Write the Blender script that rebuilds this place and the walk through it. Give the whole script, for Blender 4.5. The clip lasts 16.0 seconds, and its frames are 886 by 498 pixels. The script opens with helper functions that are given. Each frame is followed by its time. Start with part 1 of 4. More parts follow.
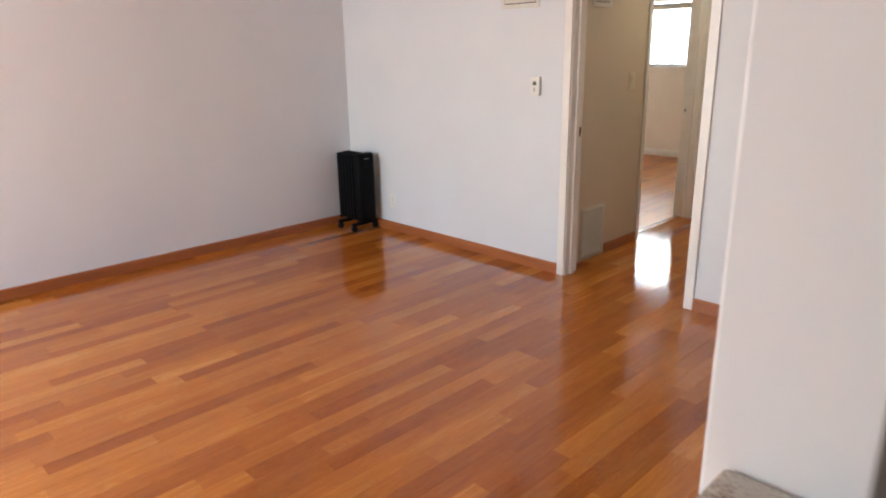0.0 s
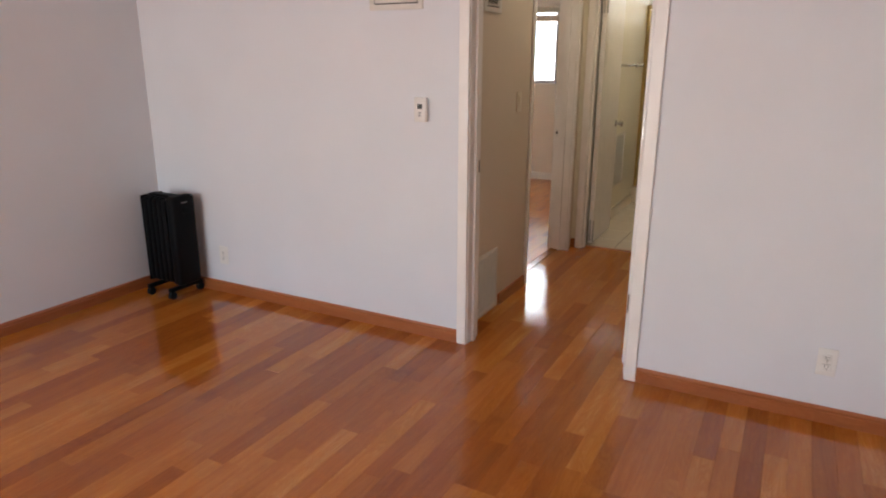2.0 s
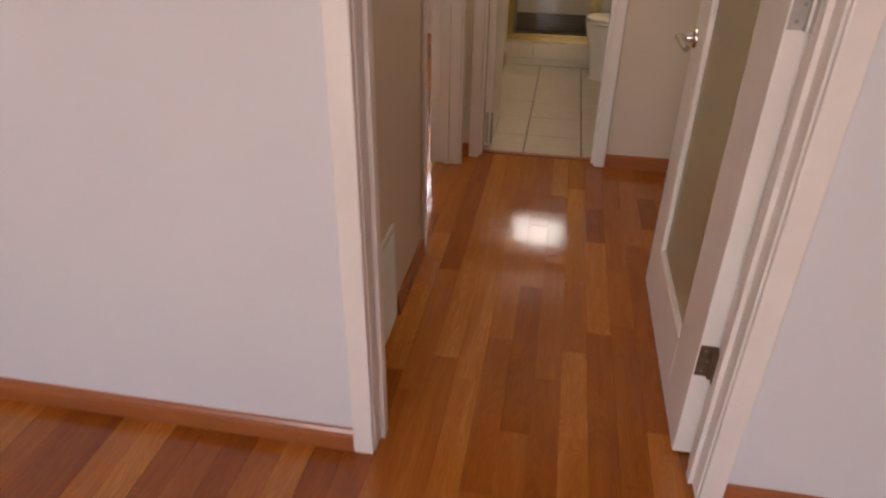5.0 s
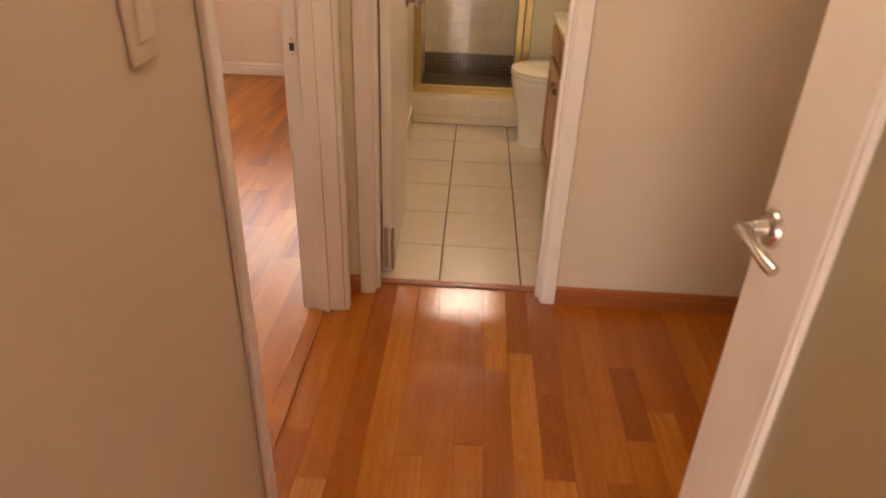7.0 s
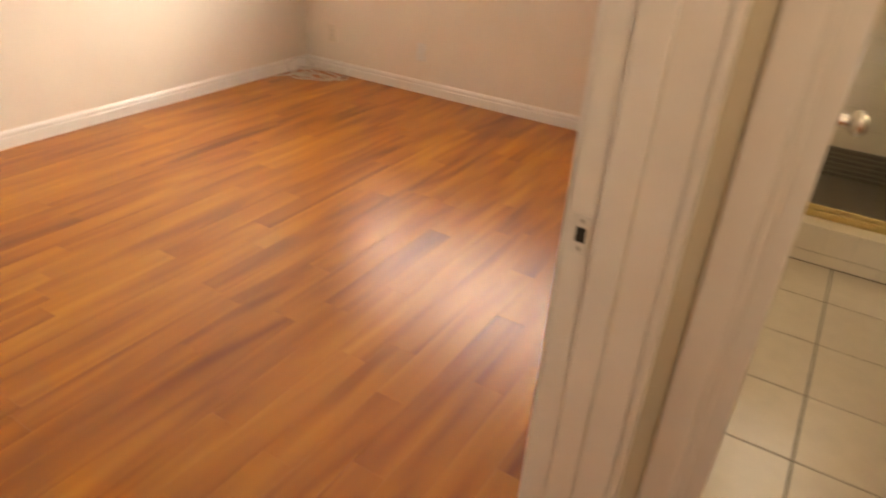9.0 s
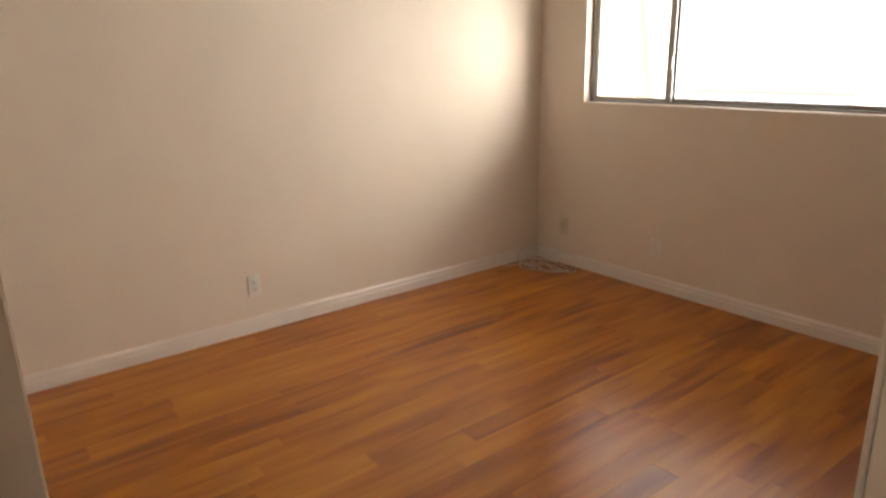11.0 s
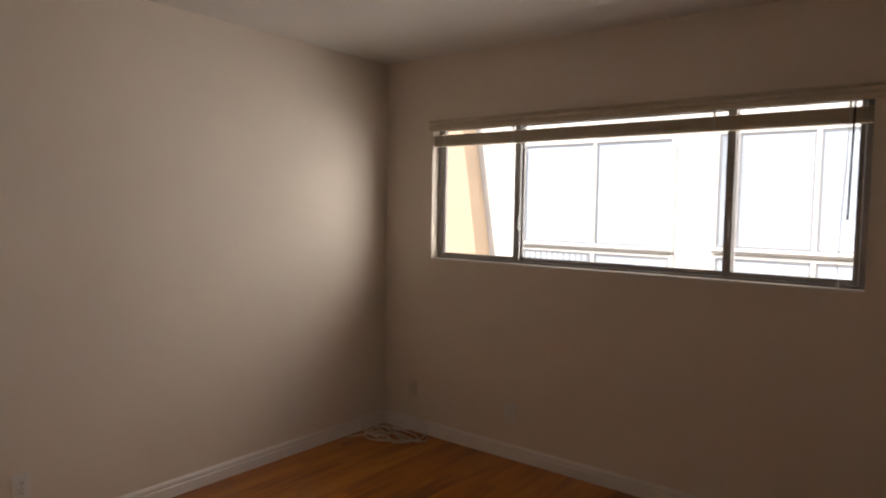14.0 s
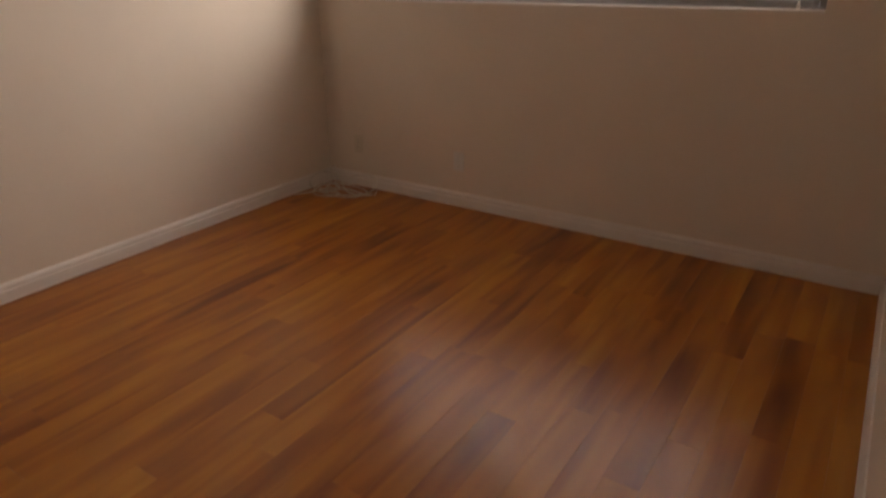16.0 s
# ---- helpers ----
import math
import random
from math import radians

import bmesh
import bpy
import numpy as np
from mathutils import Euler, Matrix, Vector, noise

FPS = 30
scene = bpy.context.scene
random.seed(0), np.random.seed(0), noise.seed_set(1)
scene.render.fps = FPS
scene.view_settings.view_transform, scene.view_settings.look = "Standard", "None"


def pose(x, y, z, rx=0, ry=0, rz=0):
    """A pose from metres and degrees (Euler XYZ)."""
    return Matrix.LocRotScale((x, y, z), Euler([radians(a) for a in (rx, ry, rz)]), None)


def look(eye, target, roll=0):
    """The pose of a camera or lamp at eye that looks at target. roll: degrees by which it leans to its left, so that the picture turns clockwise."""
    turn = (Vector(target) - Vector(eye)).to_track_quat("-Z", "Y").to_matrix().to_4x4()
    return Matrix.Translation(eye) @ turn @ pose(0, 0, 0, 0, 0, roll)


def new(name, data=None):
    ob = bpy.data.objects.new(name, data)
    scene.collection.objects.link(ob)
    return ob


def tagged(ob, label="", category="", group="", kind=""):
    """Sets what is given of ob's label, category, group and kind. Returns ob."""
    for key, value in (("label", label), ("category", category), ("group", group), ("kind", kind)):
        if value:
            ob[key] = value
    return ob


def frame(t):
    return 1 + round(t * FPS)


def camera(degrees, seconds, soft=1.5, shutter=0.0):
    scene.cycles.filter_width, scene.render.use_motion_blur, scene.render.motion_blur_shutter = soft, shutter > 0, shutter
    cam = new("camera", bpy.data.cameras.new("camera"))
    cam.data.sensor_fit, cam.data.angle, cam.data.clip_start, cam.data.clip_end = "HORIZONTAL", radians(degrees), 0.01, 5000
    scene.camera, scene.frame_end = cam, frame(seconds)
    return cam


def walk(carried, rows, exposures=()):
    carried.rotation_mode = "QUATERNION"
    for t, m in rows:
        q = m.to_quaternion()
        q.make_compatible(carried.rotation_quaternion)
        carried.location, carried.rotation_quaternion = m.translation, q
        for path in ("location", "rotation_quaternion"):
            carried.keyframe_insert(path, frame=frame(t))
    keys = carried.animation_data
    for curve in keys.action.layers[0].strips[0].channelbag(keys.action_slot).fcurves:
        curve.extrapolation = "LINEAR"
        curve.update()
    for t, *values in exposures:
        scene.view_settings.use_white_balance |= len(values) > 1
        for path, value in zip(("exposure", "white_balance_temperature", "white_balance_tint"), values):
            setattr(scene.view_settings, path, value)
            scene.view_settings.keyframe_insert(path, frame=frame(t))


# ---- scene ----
cam = camera(67.7, 16.0, soft=2.0, shutter=0.4)
PATH = [
    (0, (2.387, -3.383, 1.415), (1.021, -2.043, 0.835), -1.0),
    (0.5, (2.173, -3.293, 1.399), (0.91, -1.869, 0.784), -0.7),
    (1, (1.91, -3.232, 1.417), (0.845, -1.636, 0.854), -1.6),
    (1.5, (1.671, -3.065, 1.412), (0.72, -1.381, 0.9), -0.9),
    (2, (1.418, -2.852, 1.421), (0.521, -1.152, 0.868), 0.2),
    (2.5, (1.117, -2.665, 1.404), (0.389, -0.909, 0.782), -0.7),
    (3, (0.910, -2.443, 1.376), (0.312, -0.680, 0.646), -0.6),
    (3.2, (0.842, -2.308, 1.364), (0.248, -0.563, 0.586), -1.2),
    (5.3, (0.375, -0.99, 1.324), (0.190, 0.722, 0.312), 1.3),
    (5.5, (0.340, -0.855, 1.309), (0.235, 0.888, 0.332), 1.4),
    (6, (0.301, -0.508, 1.322), (0.329, 1.213, 0.303), 1.4),
    (6.5, (0.375, -0.209, 1.337), (0.277, 1.523, 0.341), 0.1),
    (7, (0.365, 0.054, 1.334), (0.303, 1.792, 0.348), 2.2),
    (7.5, (0.313, 0.352, 1.321), (0.222, 2.066, 0.294), 2.9),
    (8, (0.272, 0.64, 1.303), (0.024, 2.327, 0.258), 2.8),
    (8.5, (0.196, 0.961, 1.292), (-0.399, 2.563, 0.253), 2.8),
    (9, (0.089, 1.153, 1.313), (-0.788, 2.657, 0.319), 3.6),
    (9.5, (0.003, 1.268, 1.313), (-1.253, 2.492, 0.35), 1.7),
    (10, (-0.009, 1.386, 1.31), (-1.497, 2.35, 0.386), -0.2),
    (10.2, (-0.006, 1.391, 1.343), (-1.51, 2.388, 0.481), -0.9),
    (12.3, (-0.05, 1.32, 1.460), (-1.575, 2.565, 1.190), 0.5),
    (12.5, (-0.055, 1.365, 1.453), (-1.588, 2.603, 1.178), 0.4),
    (13, (-0.049, 1.458, 1.42), (-1.609, 2.686, 1.177), 1.5),
    (13.5, (-0.173, 1.555, 1.441), (-1.584, 2.957, 1.23), 1.9),
    (14, (-0.302, 1.618, 1.458), (-1.537, 3.186, 1.336), 1.0),
    (14.5, (-0.334, 1.664, 1.461), (-1.438, 3.327, 1.335), 0.5),
    (15, (-0.354, 1.669, 1.444), (-1.36, 3.369, 1.131), 0.9),
    (15.5, (-0.363, 1.694, 1.445), (-1.369, 3.321, 0.859), -0.0),
    (16, (-0.346, 1.709, 1.336), (-1.364, 3.235, 0.539), -0.6),
]
walk(cam, [(r[0], look(*r[1:])) for r in PATH], [
    (0, 2.70, 5950, 1), (0.5, 2.40, 6050, 5), (1, 2.34, 6100, 7), (2, 2.34, 6100, 7), (3.2, 2.33, 6250, 11), (5.5, 2.17, 6750, 20), (6, 2.32, 7100, 22), (6.5, 2.68, 7900, 25), (7, 2.90, 8300, 26), (8, 2.92, 8200, 20), (8.5, 2.95, 8000, 15), (9, 2.84, 7900, 12), (9.5, 2.76, 7600, 11), (10.2, 2.6, 7400, 11),
    (11, 1.8, 7300, 12), (11.7, 1.35, 7200, 14), (12.5, 1.1, 7150, 17), (13, 0.82, 7100, 16), (14, 0.42, 7000, 15), (15, -0.12, 6900, 15), (15.5, -0.33, 6850, 16), (16, 0.9, 7600, 20)])

# ---- light ----
world = bpy.data.worlds.new("sky")
scene.world = world
world.use_nodes = True
wn = world.node_tree
sky = wn.nodes.new("ShaderNodeTexSky")
sky.sky_type = "NISHITA"
sky.sun_disc = False
sky.sun_elevation = radians(40)
sky.sun_rotation = radians(205)
wn.links.new(sky.outputs[0], wn.nodes["Background"].inputs[0])
wn.nodes["Background"].inputs[1].default_value = 0.12


def lamp(name, kind, energy, matrix, color=(1, 1, 1), size=None):
    data = bpy.data.lights.new(name, kind)
    data.energy = energy
    data.color = color
    if size:
        data.shape = "RECTANGLE"
        data.size, data.size_y = size
    ob = new(name, data)
    ob.matrix_world = matrix
    return ob


sun = lamp("sun", "SUN", 4.8, look((-4, -10, 9.0), (0, 0, 0)), (1, 0.97, 0.93))
sun.data.angle = radians(0.5)
# daylight entering by the living room's large window, behind the walk
lamp("living_window_daylight", "AREA", 11, look((-0.9, -5.52, 1.22), (-0.3, 0, 1.1)), (0.97, 0.97, 1.0), (2.3, 1.4))
# added area lamp out of view, strengthening daylight through the bedroom window
lamp("courtyard_fill", "AREA", 150, look((1.0, 7.3, 1.5), (-1.9, 4.5, 1.40)), (1.0, 0.97, 0.93), (2.8, 5.0))
# fill for the hall, from an added ceiling light out of view
lamp("hall_fill_light", "AREA", 1.0, look((0.45, 1.3, 2.325), (0.45, 1.3, 0)), (1.0, 0.82, 0.60), (0.24, 0.24))
# assumed vanity light bar, out of view, for the bathroom's warm light
lamp("bath_assumed_light", "AREA", 1.1, look((1.12, 2.9, 1.98), (0.0, 3.7, 1.5)), (1.0, 0.77, 0.51), (0.50, 0.10))


# ---- materials ----
def nodes_of(name):
    m = bpy.data.materials.new(name)
    m.use_nodes = True
    t = m.node_tree
    return m, t, t.nodes["Principled BSDF"]


def node(t, kind, **values):
    n = t.nodes.new(kind)
    for k, v in values.items():
        n.inputs[k].default_value = v
    return n


def ramp(t, source, stops):
    r = t.nodes.new("ShaderNodeValToRGB")
    while len(r.color_ramp.elements) < len(stops):
        r.color_ramp.elements.new(0.5)
    for e, (p, c) in zip(r.color_ramp.elements, stops):
        e.position, e.color = p, (*c, 1)
    t.links.new(source, r.inputs[0])
    return r.outputs[0]


def bump(t, b, source, strength, distance):
    n = node(t, "ShaderNodeBump", Strength=strength, Distance=distance)
    t.links.new(source, n.inputs["Height"])
    t.links.new(n.outputs[0], b.inputs["Normal"])


def plain(name, color, rough=0.5, metal=0.0, vary=0.06, scale=6.0, grain=0.0, grain_scale=180.0, coat=0.0):
    """A surface with large soft variation of its tone and roughness, and fine relief."""
    m, t, b = nodes_of(name)
    geo = t.nodes.new("ShaderNodeNewGeometry")
    big = node(t, "ShaderNodeTexNoise", Scale=scale, Detail=4.0)
    t.links.new(geo.outputs["Position"], big.inputs["Vector"])
    dark = tuple(c * (1 - vary) for c in color)
    light = tuple(min(1, c * (1 + vary)) for c in color)
    t.links.new(ramp(t, big.outputs[0], [(0.3, dark), (0.7, light)]), b.inputs["Base Color"])
    rr = node(t, "ShaderNodeMapRange")
    rr.inputs["To Min"].default_value, rr.inputs["To Max"].default_value = max(0.02, rough * 0.85), min(1, rough * 1.15)
    t.links.new(big.outputs[0], rr.inputs["Value"])
    t.links.new(rr.outputs[0], b.inputs["Roughness"])
    b.inputs["Metallic"].default_value = metal
    b.inputs["Coat Weight"].default_value = coat
    if grain:
        fine = node(t, "ShaderNodeTexNoise", Scale=grain_scale, Detail=3.0)
        t.links.new(geo.outputs["Position"], fine.inputs["Vector"])
        bump(t, b, fine.outputs[0], grain, 0.002)
    return m


def wood(name, tones, rough, per_island, axis="y", streak=70.0, along=3.0, coat=0.35, relief=0.06, board=0.8, figured=0.5, lift=0.38, fine=0.26, soft_figure=False, gloss=0.5):
    """Wood with grain along one axis; each board takes a tone of its own."""
    m, t, b = nodes_of(name)
    geo = t.nodes.new("ShaderNodeNewGeometry")
    if per_island:
        rnd = geo.outputs["Random Per Island"]
    else:
        rnd = t.nodes.new("ShaderNodeObjectInfo").outputs["Random"]
    shift = node(t, "ShaderNodeVectorMath")
    shift.operation = "SCALE"
    shift.inputs[0].default_value = (37.0, 91.0, 53.0)
    t.links.new(rnd, shift.inputs["Scale"])
    add = node(t, "ShaderNodeVectorMath")
    t.links.new(geo.outputs["Position"], add.inputs[0])
    t.links.new(shift.outputs[0], add.inputs[1])
    mp = t.nodes.new("ShaderNodeMapping")
    mp.inputs["Scale"].default_value = {"x": (along, streak, streak), "y": (streak, along, streak), "z": (streak, streak, along)}[axis]
    t.links.new(add.outputs[0], mp.inputs[0])
    grain = node(t, "ShaderNodeTexNoise", Scale=1.0, Detail=6.0, Roughness=0.62, Distortion=0.4)
    t.links.new(mp.outputs[0], grain.inputs["Vector"])
    mp2 = t.nodes.new("ShaderNodeMapping")
    mp2.inputs["Scale"].default_value = {"x": (1.6, 13, 13), "y": (13, 1.6, 13), "z": (13, 13, 1.6)}[axis]
    t.links.new(add.outputs[0], mp2.inputs[0])
    figure = node(t, "ShaderNodeTexNoise", Scale=1.0, Detail=1.0 if soft_figure else 3.0, Distortion=0.5 if soft_figure else 1.6)
    t.links.new(mp2.outputs[0], figure.inputs["Vector"])
    # tone: the board's own value, shifted a little by figure and grain
    m1 = node(t, "ShaderNodeMath")
    m1.operation = "MULTIPLY_ADD"
    t.links.new(rnd, m1.inputs[0])
    m1.inputs[1].default_value = board
    m1.inputs[2].default_value = (1 - board) / 2 - lift
    m2 = node(t, "ShaderNodeMath")
    m2.operation = "MULTIPLY_ADD"
    t.links.new(figure.outputs[0], m2.inputs[0])
    m2.inputs[1].default_value = figured
    t.links.new(m1.outputs[0], m2.inputs[2])
    m3 = node(t, "ShaderNodeMath")
    m3.operation = "MULTIPLY_ADD"
    t.links.new(grain.outputs[0], m3.inputs[0])
    m3.inputs[1].default_value = fine
    t.links.new(m2.outputs[0], m3.inputs[2])
    tone = m3.outputs[0]
    if not soft_figure:
        # growth rings: fine contours of the figure
        rings = node(t, "ShaderNodeMath")
        rings.operation = "MULTIPLY"
        t.links.new(figure.outputs[0], rings.inputs[0])
        rings.inputs[1].default_value = 95.0
        wavy = node(t, "ShaderNodeMath")
        wavy.operation = "SINE"
        t.links.new(rings.outputs[0], wavy.inputs[0])
        m4 = node(t, "ShaderNodeMath")
        m4.operation = "MULTIPLY_ADD"
        t.links.new(wavy.outputs[0], m4.inputs[0])
        m4.inputs[1].default_value = 0.055
        t.links.new(m3.outputs[0], m4.inputs[2])
        tone = m4.outputs[0]
    n = len(tones) - 1
    t.links.new(ramp(t, tone, [(i / n, c) for i, c in enumerate(tones)]), b.inputs["Base Color"])
    rr = node(t, "ShaderNodeMapRange")
    rr.inputs["To Min"].default_value, rr.inputs["To Max"].default_value = rough * (0.96 if soft_figure else 0.8), rough * (1.04 if soft_figure else 1.25)
    b.inputs["Specular IOR Level"].default_value = gloss
    t.links.new(grain.outputs[0], rr.inputs["Value"])
    t.links.new(rr.outputs[0], b.inputs["Roughness"])
    b.inputs["Coat Weight"].default_value = coat
    b.inputs["Coat Roughness"].default_value = rough * 0.5
    wave = node(t, "ShaderNodeTexNoise", Scale=22.0, Detail=2.0)
    t.links.new(add.outputs[0], wave.inputs["Vector"])
    mix = node(t, "ShaderNodeMath")
    mix.operation = "MULTIPLY_ADD"
    t.links.new(wave.outputs[0], mix.inputs[0])
    mix.inputs[1].default_value = 1.6
    t.links.new(grain.outputs[0], mix.inputs[2])
    if relief:
        bump(t, b, mix.outputs[0], relief, 0.002)
    return m


OAK = [(0.19, 0.040, 0.005), (0.31, 0.082, 0.010), (0.41, 0.126, 0.016), (0.50, 0.178, 0.027), (0.65, 0.295, 0.070)]
LAM = [(0.19, 0.041, 0.004), (0.33, 0.093, 0.008), (0.45, 0.148, 0.013), (0.53, 0.200, 0.020), (0.61, 0.262, 0.034)]
M = {
    "paint": plain("white_wall_paint", (0.73, 0.735, 0.76), 0.6, vary=0.02, scale=2.5, grain=0.10, grain_scale=140),
    "cream": plain("cream_wall_paint", (0.82, 0.735, 0.635), 0.6, vary=0.025, scale=2.5, grain=0.10, grain_scale=140),
    # hall tan: warm floor bounce and dimness put into the wall colour
    "hall_warm": plain("hall_wall_warm_tint", (0.66, 0.565, 0.45), 0.6, vary=0.025, scale=2.5, grain=0.10, grain_scale=140),
    "ceiling": plain("ceiling_paint", (0.84, 0.81, 0.77), 0.8, vary=0.02, scale=3, grain=0.25, grain_scale=90),
    "trim": plain("white_trim_paint", (0.85, 0.81, 0.765), 0.35, vary=0.03, scale=9, grain=0.04, grain_scale=60),
    "sage": plain("sage_bath_paint", (0.46, 0.46, 0.36), 0.5, vary=0.03, scale=3, grain=0.08, grain_scale=140),
    "bathpaint": plain("bath_wall_paint", (0.74, 0.69, 0.56), 0.45, vary=0.03, scale=3, grain=0.08, grain_scale=140),
    "oak": wood("oak_strip_floor", OAK, 0.075, False, board=0.56, relief=0.18, gloss=0.40, coat=0.22, fine=0.34, figured=0.42, lift=0.35),
    "oak_far": wood("oak_strip_floor_far", OAK, 0.075, True, board=0.56, relief=0.18, gloss=0.40, coat=0.22, fine=0.34, figured=0.42, lift=0.35),
    "lam": wood("laminate_floor", LAM, 0.31, False, streak=26, along=1.4, coat=0.0, relief=0.0, board=0.38, figured=1.3, lift=0.76, fine=0.20, soft_figure=True, gloss=0.6),
    "lam_far": wood("laminate_floor_far", LAM, 0.31, True, streak=26, along=1.4, coat=0.0, relief=0.0, board=0.38, figured=1.3, lift=0.76, fine=0.20, soft_figure=True, gloss=0.6),
    "basewood_x": wood("stained_baseboard_x", [(0.20, 0.05, 0.014), (0.33, 0.10, 0.03), (0.45, 0.16, 0.05)], 0.32, False, "x", board=0.3),
    "basewood_y": wood("stained_baseboard_y", [(0.20, 0.05, 0.014), (0.33, 0.10, 0.03), (0.45, 0.16, 0.05)], 0.32, False, "y", board=0.3),
    "vanity": wood("honey_oak_vanity", [(0.28, 0.09, 0.025), (0.42, 0.16, 0.045), (0.52, 0.23, 0.075)], 0.35, False, "z", streak=60, board=0.3),
    "strip": wood("oak_threshold", [(0.26, 0.07, 0.012), (0.42, 0.14, 0.025), (0.52, 0.20, 0.045)], 0.16, False, "y", board=0.2, coat=0.6),
    "under": plain("floor_underlay", (0.06, 0.03, 0.015), 0.9, vary=0.1),
    "tile": plain("cream_floor_tile", (0.66, 0.595, 0.50), 0.24, vary=0.035, scale=14, grain=0.03, grain_scale=30),
    "walltile": plain("white_wall_tile", (0.76, 0.70, 0.59), 0.18, vary=0.03, scale=10, grain=0.02, grain_scale=30),
    "niche": plain("grey_green_glaze", (0.22, 0.20, 0.13), 0.35, vary=0.08, scale=20),
    "grout": plain("grey_grout", (0.13, 0.115, 0.09), 0.9, vary=0.2, scale=30),
    "palegrout": plain("pale_grout", (0.66, 0.62, 0.52), 0.9, vary=0.12, scale=30),
    "brass": plain("polished_brass", (0.56, 0.42, 0.17), 0.32, 1.0, vary=0.06, scale=25),
    "chrome": plain("brushed_nickel", (0.62, 0.60, 0.57), 0.26, 1.0, vary=0.06, scale=40),
    "steel": plain("bright_steel", (0.52, 0.50, 0.47), 0.42, 1.0, vary=0.08, scale=60),
    "oldbrass": plain("aged_brown_steel", (0.22, 0.15, 0.10), 0.45, 0.8, vary=0.15, scale=60),
    "black": plain("black_enamel", (0.0035, 0.0035, 0.004), 0.5, vary=0.2, scale=20, grain=0.03, grain_scale=200),
    "blackplastic": plain("black_plastic", (0.004, 0.004, 0.0045), 0.55, vary=0.2, scale=20, grain=0.06, grain_scale=300),
    "rubber": plain("black_rubber", (0.014, 0.014, 0.014), 0.8, vary=0.2, scale=30),
    "porcelain": plain("white_porcelain", (0.80, 0.77, 0.70), 0.10, vary=0.015, scale=6, coat=0.4),
    "plastic": plain("white_plastic", (0.80, 0.78, 0.74), 0.38, vary=0.02, scale=20),
    "ivory": plain("ivory_plastic", (0.74, 0.67, 0.55), 0.38, vary=0.02, scale=20),
    "slot": plain("dark_slot", (0.02, 0.018, 0.016), 0.7, vary=0.2),
    "lcd": plain("grey_display", (0.08, 0.09, 0.085), 0.2, vary=0.05),
    "grey": plain("grey_print", (0.30, 0.30, 0.30), 0.5, vary=0.05),
    "grille": plain("painted_grille", (0.70, 0.66, 0.60), 0.4, vary=0.04, scale=20),
    "duct": plain("duct_shade", (0.05, 0.045, 0.04), 0.9, vary=0.2),
    "alu": plain("weathered_aluminium", (0.32, 0.31, 0.30), 0.38, 0.85, vary=0.10, scale=30),
    "blind": plain("cream_blind_slat", (0.66, 0.58, 0.46), 0.45, vary=0.05, scale=20),
    "cable": plain("white_cable", (0.74, 0.70, 0.64), 0.45, vary=0.05, scale=40),
    "facade": plain("white_stucco", (0.84, 0.83, 0.80), 0.9, vary=0.03, scale=3, grain=0.4, grain_scale=60),
    "stucco": plain("peach_stucco", (0.64, 0.48, 0.34), 0.9, vary=0.05, scale=3, grain=0.4, grain_scale=60),
    # pane colour: the sky's reflection is put into its blue and soft variation
    "paneblue": plain("pale_blue_sky_reflection", (0.50, 0.575, 0.68), 0.85, vary=0.20, scale=1.3),
    "facadeframe": plain("grey_facade_frame", (0.30, 0.31, 0.33), 0.5, vary=0.06, scale=10),
    "shade": plain("woven_grey_shade", (0.40, 0.42, 0.44), 0.8, vary=0.10, scale=12),
    "concrete": plain("courtyard_concrete", (0.45, 0.43, 0.40), 0.9, vary=0.12, scale=2, grain=0.3, grain_scale=50),
}

for key in ("black", "blackplastic", "rubber"):
    M[key].node_tree.nodes["Principled BSDF"].inputs["Specular IOR Level"].default_value = 0.10


def mosaic(name, turn=(0, 0, 0)):
    m, t, b = nodes_of(name)
    geo = t.nodes.new("ShaderNodeNewGeometry")
    mp = t.nodes.new("ShaderNodeMapping")
    mp.inputs["Rotation"].default_value = [radians(a) for a in turn]
    t.links.new(geo.outputs["Position"], mp.inputs[0])
    br = node(t, "ShaderNodeTexBrick", Scale=1.0)
    br.offset = 0.0
    br.inputs["Color1"].default_value = (0.10, 0.080, 0.055, 1)
    br.inputs["Color2"].default_value = (0.15, 0.122, 0.085, 1)
    br.inputs["Mortar"].default_value = (0.26, 0.24, 0.20, 1)
    br.inputs["Mortar Size"].default_value = 0.0022
    br.inputs["Brick Width"].default_value = 0.025
    br.inputs["Row Height"].default_value = 0.025
    t.links.new(mp.outputs[0], br.inputs["Vector"])
    t.links.new(br.outputs[0], b.inputs["Base Color"])
    b.inputs["Roughness"].default_value = 0.35
    bump(t, b, br.outputs["Fac"], -0.4, 0.001)
    return m


M["mosaic"] = mosaic("dark_mosaic")
M["mosaic_wall"] = mosaic("dark_mosaic_upright", (90, 0, 0))


